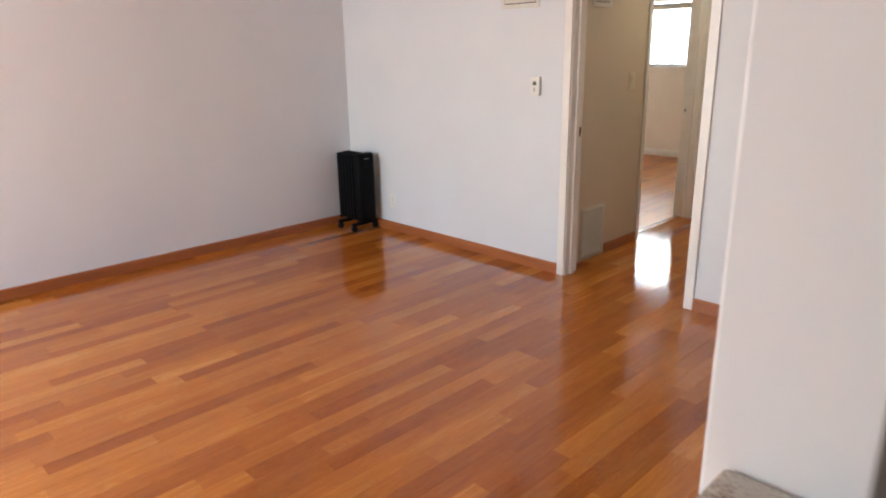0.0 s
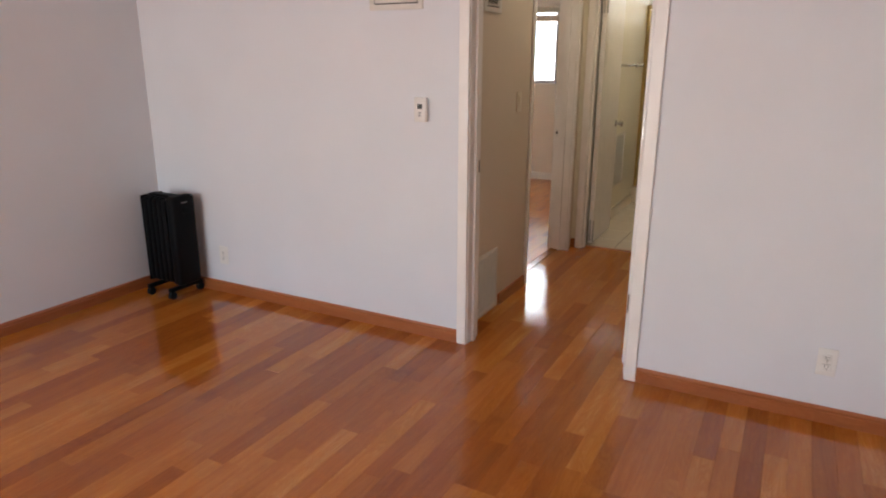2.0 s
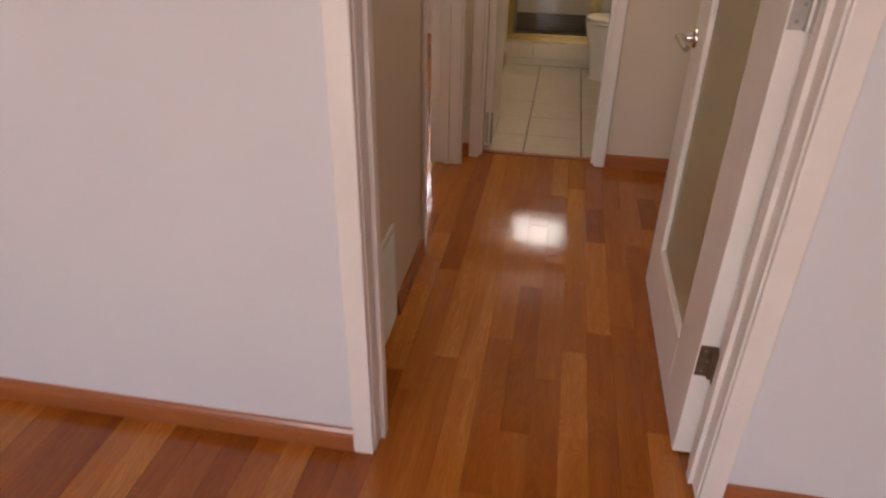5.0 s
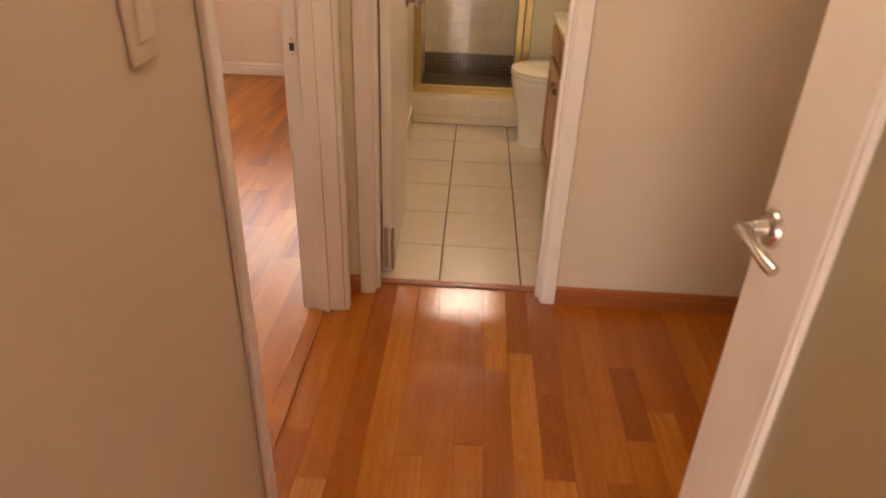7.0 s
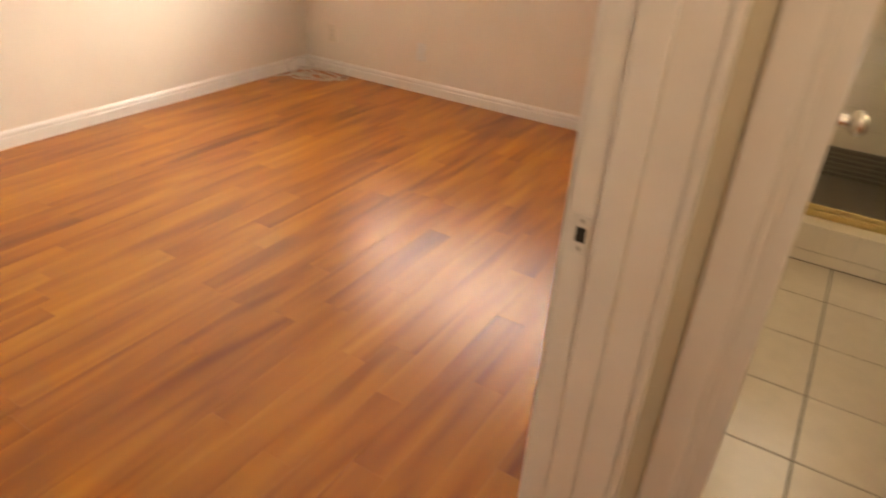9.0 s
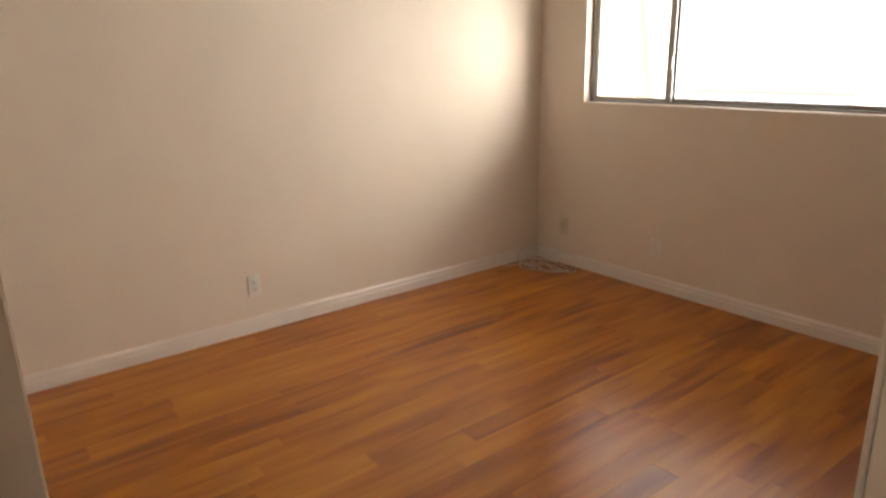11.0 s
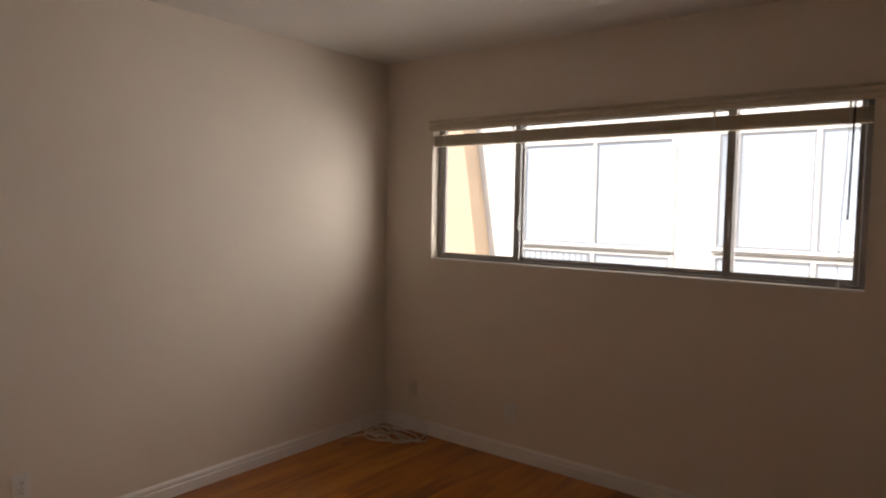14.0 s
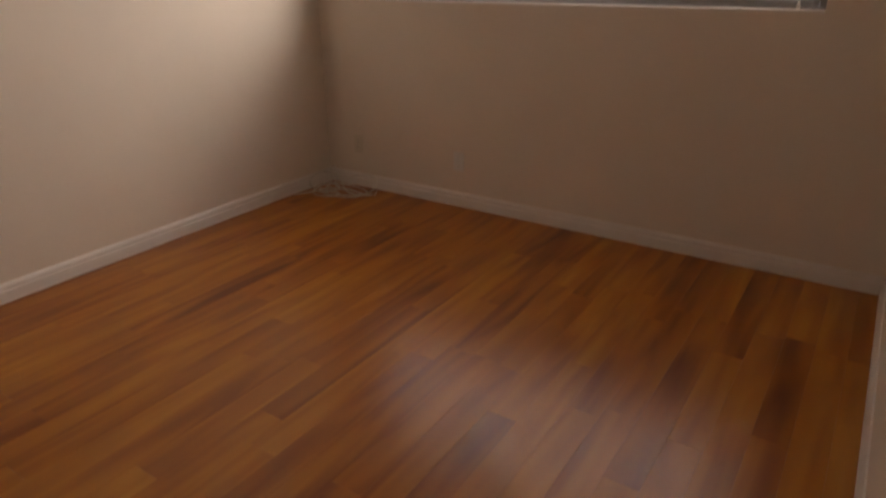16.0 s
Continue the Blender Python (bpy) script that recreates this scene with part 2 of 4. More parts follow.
def granite(name):
    m, t, b = nodes_of(name)
    geo = t.nodes.new("ShaderNodeNewGeometry")
    v = node(t, "ShaderNodeTexVoronoi", Scale=160.0)
    t.links.new(geo.outputs["Position"], v.inputs["Vector"])
    n = node(t, "ShaderNodeTexNoise", Scale=18.0, Detail=6.0)
    t.links.new(geo.outputs["Position"], n.inputs["Vector"])
    mx = node(t, "ShaderNodeMath")
    mx.operation = "MULTIPLY_ADD"
    t.links.new(v.outputs["Distance"], mx.inputs[0])
    mx.inputs[1].default_value = 0.35
    t.links.new(n.outputs[0], mx.inputs[2])
    t.links.new(ramp(t, mx.outputs[0], [(0.40, (0.17, 0.15, 0.125)), (0.6, (0.36, 0.325, 0.27)), (0.8, (0.52, 0.48, 0.41))]), b.inputs["Base Color"])
    b.inputs["Roughness"].default_value = 0.22
    return m


M["granite"] = granite("speckled_granite")


def glass(name, color, rough, ior=1.45):
    m, t, b = nodes_of(name)
    b.inputs["Base Color"].default_value = (*color, 1)
    b.inputs["Transmission Weight"].default_value = 1.0
    b.inputs["Roughness"].default_value = rough
    b.inputs["IOR"].default_value = ior
    return m


M["glass"] = glass("clear_window_glass", (0.97, 0.98, 0.98), 0.0)
M["showerglass"] = glass("shower_glass", (0.99, 0.98, 0.94), 0.0, 1.2)
M["frosted"] = glass("frosted_glass", (0.82, 0.75, 0.52), 0.34)
M["frosted"].node_tree.nodes["Principled BSDF"].inputs["Transmission Weight"].default_value = 0.7
mg, tg, bg = nodes_of("glowing_frosted_pane")
bg.inputs["Base Color"].default_value = (0.9, 0.9, 0.85, 1)
bg.inputs["Emission Color"].default_value = (1.0, 0.95, 0.86, 1)
bg.inputs["Emission Strength"].default_value = 1.6
M["glow"] = mg
# diffuser glow shared by the added hall and vanity lamps
ml, tl, bl = nodes_of("added_lamp_diffuser")
bl.inputs["Base Color"].default_value = (0.9, 0.85, 0.75, 1)
bl.inputs["Emission Color"].default_value = (1.0, 0.82, 0.55, 1)
bl.inputs["Emission Strength"].default_value = 1.5
M["lampglow"] = ml


# ---- building helpers ----
def box(bm, a, b, bevel=0.0, segments=2):
    """Adds a box from corner a to corner b."""
    lo = Vector([min(p, q) for p, q in zip(a, b)])
    hi = Vector([max(p, q) for p, q in zip(a, b)])
    geo = bmesh.ops.create_cube(bm, size=1.0, matrix=Matrix.Translation((lo + hi) / 2) @ Matrix.Diagonal((*(hi - lo), 1)))
    if bevel:
        edges = list({e for v in geo["verts"] for e in v.link_edges})
        bmesh.ops.bevel(bm, geom=edges, offset=bevel, segments=segments, affect="EDGES", profile=0.5)
    return bm


def boxes(*items, bevel=0.0, segments=2):
    bm = bmesh.new()
    for a, b in items:
        box(bm, a, b, bevel, segments)
    return bm


def tube(bm, a, b, r0, r1=None, sides=20, caps=True):
    """Adds a cylinder or cone from a to b."""
    a, b = Vector(a), Vector(b)
    turn = (b - a).to_track_quat("Z", "Y").to_matrix().to_4x4()
    bmesh.ops.create_cone(bm, cap_ends=caps, segments=sides, radius1=r0, radius2=r0 if r1 is None else r1, depth=(b - a).length,
                          matrix=Matrix.Translation((a + b) / 2) @ turn)
    return bm


def lathe(bm, profile, matrix, sides=24):
    """Turns (radius, height) pairs round the z axis."""
    rings = []
    for r, z in profile:
        rings.append([bm.verts.new(matrix @ Vector((r * math.cos(2 * math.pi * i / sides), r * math.sin(2 * math.pi * i / sides), z))) for i in range(sides)])
    for p, q in zip(rings, rings[1:]):
        for i in range(sides):
            bm.faces.new((p[i], p[(i + 1) % sides], q[(i + 1) % sides], q[i]))
    bm.faces.new(list(reversed(rings[0])))
    bm.faces.new(rings[-1])
    return bm


def sweep(bm, profile, a, b, out):
    """Runs a moulding profile of (out, up) pairs from a to b."""
    a, b, out = Vector(a), Vector(b), Vector(out)
    ends = [[bm.verts.new(p + out * u + Vector((0, 0, v))) for u, v in profile] for p in (a, b)]
    n = len(profile)
    for i in range(n):
        bm.faces.new((ends[0][i], ends[0][(i + 1) % n], ends[1][(i + 1) % n], ends[1][i]))
    bm.faces.new(list(reversed(ends[0])))
    bm.faces.new(ends[1])
    return bm


def mesh_of(name, bm, material, smooth=False):
    bmesh.ops.recalc_face_normals(bm, faces=bm.faces)
    me = bpy.data.meshes.new(name)
    bm.to_mesh(me)
    bm.free()
    me.materials.append(material)
    if smooth:
        me.shade_smooth()
        me.set_sharp_from_angle(angle=radians(40))
    return me


def part(name, bm, material, parent, label="", smooth=False):
    """Links a bmesh as one mesh object under a thing or a part."""
    ob = new(name, mesh_of(name, bm, material, smooth))
    ob.parent = parent
    if label:
        tagged(ob, label)
    return ob


def structure(name, bm, material, label, category):
    return tagged(new(name, mesh_of(name, bm, material)), label, category, kind="structure")


def thing(name, at, label, category, group=""):
    ob = new(name)
    ob.empty_display_size = 0.1
    ob.location = at
    return tagged(ob, label, category, group)


# ---- the shell ----
CEIL = 2.40
structure("subfloor", boxes(((-3.46, -5.72, -0.20), (4.72, 5.1, -0.016))), M["under"], "dark underlay beneath the wooden floors", "floor")

structure("wall_south", boxes(((-2.28, -5.72, 0), (-2.10, -5.60, CEIL)), ((0.30, -5.72, 0), (4.72, -5.60, CEIL)),
                              ((-2.10, -5.72, 0), (0.30, -5.60, 0.45)), ((-2.10, -5.72, 1.98), (0.30, -5.60, CEIL))),
          M["paint"], "white painted wall with a wide window opening", "wall")
structure("wall_west", boxes(((-2.28, -5.60, 0), (-2.16, 0, CEIL))), M["paint"], "plain white painted living room wall", "wall")
structure("wall_north", boxes(((-3.46, 0, 0), (0.035, 0.12, CEIL)), ((0.883, 0, 0), (4.72, 0.12, CEIL)), ((0.035, 0, 2.055), (0.883, 0.12, CEIL))),
          M["paint"], "white painted wall with a doorway to the hall", "wall")
structure("wall_east", boxes(((4.60, -5.60, 0), (4.72, 0, CEIL))), M["paint"], "plain white painted kitchen wall", "wall")
structure("wall_partition", boxes(((2.122, -2.712, 0), (2.291, 0, CEIL)), bevel=0.006), M["paint"], "white painted partition wall end beside the counter", "wall")
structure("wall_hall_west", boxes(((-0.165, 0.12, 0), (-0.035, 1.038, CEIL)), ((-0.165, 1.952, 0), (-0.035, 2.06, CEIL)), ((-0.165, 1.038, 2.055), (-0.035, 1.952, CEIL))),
          M["hall_warm"], "hall wall with the bedroom doorway, its beige holding warm bounce", "wall")
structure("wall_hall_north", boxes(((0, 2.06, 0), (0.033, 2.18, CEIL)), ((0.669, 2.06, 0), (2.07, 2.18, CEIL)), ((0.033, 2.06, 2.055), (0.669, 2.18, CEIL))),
          M["hall_warm"], "hall wall with the bathroom doorway, its beige holding warm bounce", "wall")
structure("wall_hall_east", boxes(((1.95, 0.12, 0), (2.07, 2.06, CEIL))), M["hall_warm"], "plain hall wall, its beige holding warm bounce", "wall")
structure("wall_bath_west", boxes(((-0.165, 2.06, 0), (0, 5.0, CEIL))), M["bathpaint"], "cream painted bathroom wall", "wall")
structure("wall_bath_east", boxes(((1.28, 2.18, 0), (1.40, 5.0, CEIL))), M["sage"], "sage painted bathroom wall", "wall")
structure("wall_shower_side", boxes(((0.69, 4.03, 0), (1.28, 4.95, CEIL))), M["sage"], "sage painted wall beside the shower", "wall")
structure("wall_bath_north", boxes(((0, 4.95, 0), (1.28, 5.07, 1.80)), ((0, 4.95, 2.18), (1.28, 5.07, CEIL)), ((0, 4.95, 1.80), (0.10, 5.07, 2.18)), ((0.64, 4.95, 1.80), (1.28, 5.07, 2.18))),
          M["palegrout"], "shower wall with a small high window opening", "wall")
structure("wall_bedroom_west", boxes(((-3.46, 0.12, 0), (-3.34, 5.0, CEIL))), M["cream"], "plain cream painted bedroom wall", "wall")
WX0, WX1, WZ0, WZ1 = -2.95, -0.615, 1.135, 2.0
structure("wall_bedroom_north", boxes(((-3.34, 4.86, 0), (WX0, 5.0, CEIL)), ((WX1, 4.86, 0), (-0.165, 5.0, CEIL)), ((WX0, 4.86, 0), (WX1, 5.0, WZ0)), ((WX0, 4.86, WZ1), (WX1, 5.0, CEIL))),
          M["cream"], "cream painted bedroom wall with a wide window opening", "wall")
structure("wall_bedroom_lining", boxes(((-0.172, 1.975, 0), (-0.1655, 4.86, CEIL)), ((-0.172, 0.12, 0), (-0.1655, 1.015, CEIL))), M["cream"], "cream painted bedroom side of the hall wall", "wall")
structure("wall_closet", boxes(((-3.34, 0.12, 0), (-1.25, 1.43, CEIL)), bevel=0.004), M["cream"], "cream painted closet walls in the bedroom corner", "wall")
structure("ceiling", boxes(((-3.46, -5.72, CEIL), (4.72, 5.1, CEIL + 0.15))), M["ceiling"], "white painted ceiling", "ceiling")

# living room window, behind the walk
w = tagged(new("window_1"), "wide living room window with pale frame", "window", kind="structure")
part("window_frame", boxes(((-2.10, -5.70, 0.45), (0.30, -5.64, 0.50)), ((-2.10, -5.70, 1.93), (0.30, -5.64, 1.98)), ((-2.10, -5.70, 0.50), (-2.05, -5.64, 1.93)), ((0.25, -5.70, 0.50), (0.30, -5.64, 1.93)), ((-0.93, -5.70, 0.50), (-0.87, -5.64, 1.93))), M["alu"], w)


# ---- doors' casings and jambs ----
def casing_x(name, x0, x1, y_face, out, top, width, label):
    """Casing round an opening in a wall that runs along x."""
    y1 = y_face + out
    bm = boxes(((x0 - width, y_face, 0), (x0 - 0.004, y1, top)), ((x1 + 0.004, y_face, 0), (x1 + width, y1, top)), ((x0 - width, y_face, top), (x1 + width, y1, top + width)), bevel=0.004)
    return structure(name, bm, M["trim"], label, "trim")


def casing_y(name, y0, y1, x_face, out, top, width, label):
    x1 = x_face + out
    bm = boxes(((x_face, y0 - width, 0), (x1, y0 - 0.004, top)), ((x_face, y1 + 0.004, 0), (x1, y1 + width, top)), ((x_face, y0 - width, top), (x1, y1 + width, top + width)), bevel=0.004)
    return structure(name, bm, M["trim"], label, "trim")


casing_x("trim_door_1_living", 0.057, 0.861, -0.0005, -0.015, 2.03, 0.057, "white painted casing round the hall doorway")
casing_x("trim_door_1_hall", 0.057, 0.861, 0.1205, 0.015, 2.03, 0.057, "white painted casing round the hall doorway")
structure("door_1_jamb", boxes(((0.035, 0, 0), (0.057, 0.12, 2.03)), ((0.861, 0, 0), (0.883, 0.12, 2.03)), ((0.035, 0, 2.03), (0.883, 0.12, 2.055)),
                               ((0.057, 0.045, 0), (0.069, 0.078, 2.03)), ((0.849, 0.045, 0), (0.861, 0.078, 2.03)), bevel=0.002), M["trim"], "white painted door jamb with stop", "trim")
casing_y("trim_door_2_hall", 1.06, 1.93, -0.0345, 0.014, 2.03, 0.042, "white painted casing round the bedroom doorway")
casing_y("trim_door_2_bedroom", 1.06, 1.93, -0.1725, -0.008, 2.03, 0.045, "white painted casing round the bedroom doorway")
structure("door_2_jamb", boxes(((-0.172, 1.038, 0), (-0.035, 1.06, 2.03)), ((-0.172, 1.93, 0), (-0.035, 1.952, 2.03)), ((-0.172, 1.038, 2.03), (-0.035, 1.952, 2.055)),
                               ((-0.128, 1.06, 0), (-0.085, 1.072, 2.03)), ((-0.128, 1.918, 0), (-0.085, 1.93, 2.03)), bevel=0.002), M["trim"], "white painted bedroom door jamb with stop", "trim")
casing_x("trim_door_3_hall", 0.055, 0.647, 2.0595, -0.015, 2.03, 0.054, "white painted casing round the bathroom doorway")
structure("door_3_jamb", boxes(((0.033, 2.06, 0), (0.055, 2.18, 2.03)), ((0.647, 2.06, 0), (0.669, 2.18, 2.03)), ((0.033, 2.06, 2.03), (0.669, 2.18, 2.055)),
                               ((0.055, 2.085, 0), (0.067, 2.12, 2.03)), ((0.635, 2.085, 0), (0.647, 2.12, 2.03)), bevel=0.002), M["trim"], "white painted bathroom door jamb with stop", "trim")

# ---- baseboards ----
WOODBASE = [(0, 0), (0.014, 0), (0.014, 0.046), (0.011, 0.049), (0.011, 0.052), (0.013, 0.055), (0.013, 0.060), (0.007, 0.070), (0, 0.070)]
WHITEBASE = [(0, 0), (0.014, 0), (0.014, 0.052), (0.010, 0.058), (0.012, 0.064), (0.012, 0.074), (0.006, 0.086), (0, 0.086)]


def baseboard(name, a, b, out, profile, material, label):
    bm = sweep(bmesh.new(), profile, a, b, out)
    return structure(name, bm, material, label, "baseboard")


LB = "reddish stained wood baseboard with a routed edge"
baseboard("baseboard_living_west", (-2.16, -5.6, 0), (-2.16, 0, 0), (1, 0, 0), WOODBASE, M["basewood_y"], LB)
baseboard("baseboard_living_north", (-2.146, 0, 0), (-0.0005, 0, 0), (0, -1, 0), WOODBASE, M["basewood_x"], LB)
baseboard("baseboard_living_north_east", (0.9185, 0, 0), (2.122, 0, 0), (0, -1, 0), WOODBASE, M["basewood_x"], LB)
baseboard("baseboard_partition", (2.122, -2.712, 0), (2.122, -0.014, 0), (-1, 0, 0), WOODBASE, M["basewood_y"], LB)
baseboard("baseboard_hall_west", (-0.035, 0.60, 0), (-0.035, 1.0175, 0), (1, 0, 0), WOODBASE, M["basewood_y"], LB)
baseboard("baseboard_hall_corner", (-0.035, 2.06, 0), (0.0005, 2.06, 0), (0, -1, 0), WOODBASE, M["basewood_x"], LB)
baseboard("baseboard_hall_north", (0.7015, 2.06, 0), (1.95, 2.06, 0), (0, -1, 0), WOODBASE, M["basewood_x"], LB)
baseboard("baseboard_hall_south", (0.919, 0.12, 0), (1.95, 0.12, 0), (0, 1, 0), WOODBASE, M["basewood_x"], LB)
baseboard("baseboard_hall_east", (1.95, 0.134, 0), (1.95, 2.046, 0), (-1, 0, 0), WOODBASE, M["basewood_y"], LB)
LW = "white painted moulded baseboard"
baseboard("baseboard_bedroom_west", (-3.34, 1.43, 0), (-3.34, 4.86, 0), (1, 0, 0), WHITEBASE, M["trim"], LW)
baseboard("baseboard_bedroom_north", (-3.326, 4.86, 0), (-0.186, 4.86, 0), (0, -1, 0), WHITEBASE, M["trim"], LW)
baseboard("baseboard_bedroom_east", (-0.172, 1.98, 0), (-0.172, 4.86, 0), (-1, 0, 0), WHITEBASE, M["trim"], LW)
baseboard("baseboard_bedroom_south", (-1.25, 0.12, 0), (-0.172, 0.12, 0), (0, 1, 0), WHITEBASE, M["trim"], LW)
baseboard("baseboard_bath_west", (0, 2.18, 0), (0, 3.962, 0), (1, 0, 0), [(0, 0), (0.010, 0), (0.010, 0.092), (0.006, 0.100), (0, 0.100)], M["walltile"], "white tile skirting along the bathroom wall")
structure("threshold_bath", boxes(((0.0555, 2.121, 0.0005), (0.6465, 2.154, 0.006)), bevel=0.002), M["basewood_x"], "stained wood threshold at the bathroom door", "trim")
structure("threshold_bedroom", boxes(((-0.156, 1.0605, 0.0008), (-0.102, 1.9295, 0.0070)), bevel=0.004, segments=4), M["strip"], "narrow varnished wood threshold strip at the bedroom door", "trim")


def cord(bm, points, r, sides=8):
    """Adds a round cord along points."""
    pts = [Vector(p) for p in points]
    rings = []
    for i, p in enumerate(pts):
        d = (pts[min(i + 1, len(pts) - 1)] - pts[max(i - 1, 0)]).normalized()
        u = d.cross(Vector((0, 0, 1)))
        u = u.normalized() if u.length > 1e-4 else Vector((1, 0, 0))
        v = d.cross(u)
        rings.append([bm.verts.new(p + r * (math.cos(a) * u + math.sin(a) * v)) for a in (2 * math.pi * k / sides for k in range(sides))])
    for p, q in zip(rings, rings[1:]):
        for k in range(sides):
            bm.faces.new((p[k], p[(k + 1) % sides], q[(k + 1) % sides], q[k]))
    bm.faces.new(list(reversed(rings[0])))
    bm.faces.new(rings[-1])
    return bm


# ---- living room ----
def oil_heater(at):
    t = thing("oil_heater", at, "black finned oil-filled radiator standing in the corner", "heater")
    # one rounded fin, shared by all
    bm = box(bmesh.new(), (-0.0165, -0.078, 0.085), (0.0165, 0.078, 0.615), 0.0)
    bmesh.ops.bevel(bm, geom=[e for e in bm.edges if abs(e.verts[0].co.x - e.verts[1].co.x) > 0.005], offset=0.03, segments=5, affect="EDGES", profile=0.5)
    bmesh.ops.bevel(bm, geom=[e for e in bm.edges if abs(e.verts[0].co.x - e.verts[1].co.x) < 0.001], offset=0.006, segments=2, affect="EDGES", profile=0.5)
    first = part("fin", bm, M["black"], t, smooth=True)
    first.location.x = -0.072
    for k in range(1, 5):
        ob = new("fin", first.data)
        ob.parent = t
        ob.location.x = -0.072 + k * 0.040
    for z in (0.13, 0.57):
        part("oil_tube", tube(bmesh.new(), (-0.072, 0, z), (0.112, 0, z), 0.028), M["black"], t, smooth=True)
    shell = box(bmesh.new(), (0.112, -0.083, 0.080), (0.185, 0.083, 0.632), 0.022, 4)
    panel = part("control_panel", shell, M["blackplastic"], t, smooth=True)
    knob = tube(tube(bmesh.new(), (0.185, 0, 0.545), (0.190, 0, 0.545), 0.028), (0.190, 0, 0.545), (0.203, 0, 0.545), 0.021, 0.018)
    part("dial", knob, M["blackplastic"], panel, smooth=True)
    part("mark", boxes(((0.185, -0.022, 0.588), (0.1862, 0.022, 0.594)), bevel=0.0004), M["grey"], panel, "pale print mark")
    part("end_cover", box(bmesh.new(), (-0.104, -0.080, 0.082), (-0.089, 0.080, 0.622), 0.010, 3), M["black"], t, smooth=True)
    part("top_grip", box(bmesh.new(), (-0.088, -0.030, 0.616), (0.115, 0.030, 0.630), 0.006, 3), M["black"], t, smooth=True)
    for fx in (-0.062, 0.125):
        part("foot_bar", boxes(((fx - 0.014, -0.125, 0.046), (fx + 0.014, 0.125, 0.070)), ((fx - 0.010, -0.03, 0.070), (fx + 0.010, 0.03, 0.100)), bevel=0.004), M["blackplastic"], t)
        for fy in (-0.108, 0.108):
            wheel = tube(bmesh.new(), (fx - 0.012, fy, 0.024), (fx + 0.012, fy, 0.024), 0.024, sides=24)
            part("caster", wheel, M["rubber"], t, smooth=True)
    return t


oil_heater((-1.945, -0.150, 0.0))

# thermostat
th = thing("thermostat", (-0.2025, 0, 1.184), "white wall thermostat with a small grey display", "thermostat")
part("body", box(bmesh.new(), (-0.0335, -0.026, -0.058), (0.0335, -0.0005, 0.058), 0.005, 3), M["plastic"], th, smooth=True)
part("display", boxes(((-0.0135, -0.0268, 0.005), (0.0135, -0.0262, 0.028))), M["lcd"], th, "dark grey display")
for dz in (-0.014, -0.027):
    part("button", box(bmesh.new(), (-0.008, -0.0285, dz - 0.004), (0.006, -0.0258, dz + 0.004), 0.001, 2), M["grey"], th)


def register(name, at, turn, w, h, slats, label, tilt=35, frame_w=0.026, back="duct", inner=0.0):
    """A louvred air grille, facing local -y, centred."""
    g = thing(name, at, label, "air vent")
    g.rotation_euler.z = radians(turn)
    # flat backing; the dark kind stands in for the duct's shade
    part("backing", boxes(((-w / 2 + 0.012, -0.0022, -h / 2 + 0.012), (w / 2 - 0.012, -0.0006, h / 2 - 0.012))), M[back], g)
    part("frame", boxes(((-w / 2, -0.011, -h / 2), (w / 2, -0.0006, -h / 2 + frame_w)), ((-w / 2, -0.011, h / 2 - frame_w), (w / 2, -0.0006, h / 2)),
                        ((-w / 2, -0.011, -h / 2 + frame_w), (-w / 2 + frame_w, -0.0006, h / 2 - frame_w)), ((w / 2 - frame_w, -0.011, -h / 2 + frame_w), (w / 2, -0.0006, h / 2 - frame_w)), bevel=0.002), M["grille"], g)
    if inner:
        a, c = frame_w + 0.006, frame_w + 0.006 + inner
        part("inner_frame", boxes(((-w / 2 + a, -0.012, -h / 2 + a), (w / 2 - a, -0.0025, -h / 2 + c)), ((-w / 2 + a, -0.012, h / 2 - c), (w / 2 - a, -0.0025, h / 2 - a)),
                                  ((-w / 2 + a, -0.012, -h / 2 + c), (-w / 2 + c, -0.0025, h / 2 - c)), ((w / 2 - c, -0.012, -h / 2 + c), (w / 2 - a, -0.0025, h / 2 - c)), bevel=0.0015), M["grille"], g)
        frame_w = c + 0.0005
    ih = h - 2 * frame_w
    sl = box(bmesh.new(), (-w / 2 + frame_w, -0.006, -0.0006), (w / 2 - frame_w, 0.006, 0.0006))
    me = mesh_of("slat", sl, M["grille"])
    for k in range(slats):
        ob = new("slat", me)
        ob.parent = g
        ob.matrix_basis = pose(0, -0.0085, -ih / 2 + ih * (k + 0.5) / slats, tilt, 0, 0)
    return g


register("air_register", (-0.341, 0, 1.80), 0, 0.296, 0.31, 26, "white louvred air register high on the wall", tilt=58, inner=0.016)
register("air_register", (-0.035, 0.425, 1.80), 90, 0.216, 0.30, 22, "white louvred air register on the hall wall", tilt=20, inner=0.010)
register("return_air_grille", (-0.035, 0.43, 0.195), 90, 0.275, 0.35, 24, "pale louvred return air grille above the hall floor", back="grey", frame_w=0.018)
register("wall_heater_grille", (0.0, 3.30, 0.535), 90, 0.36, 0.48, 22, "grey louvred grille on the bathroom wall", frame_w=0.02)


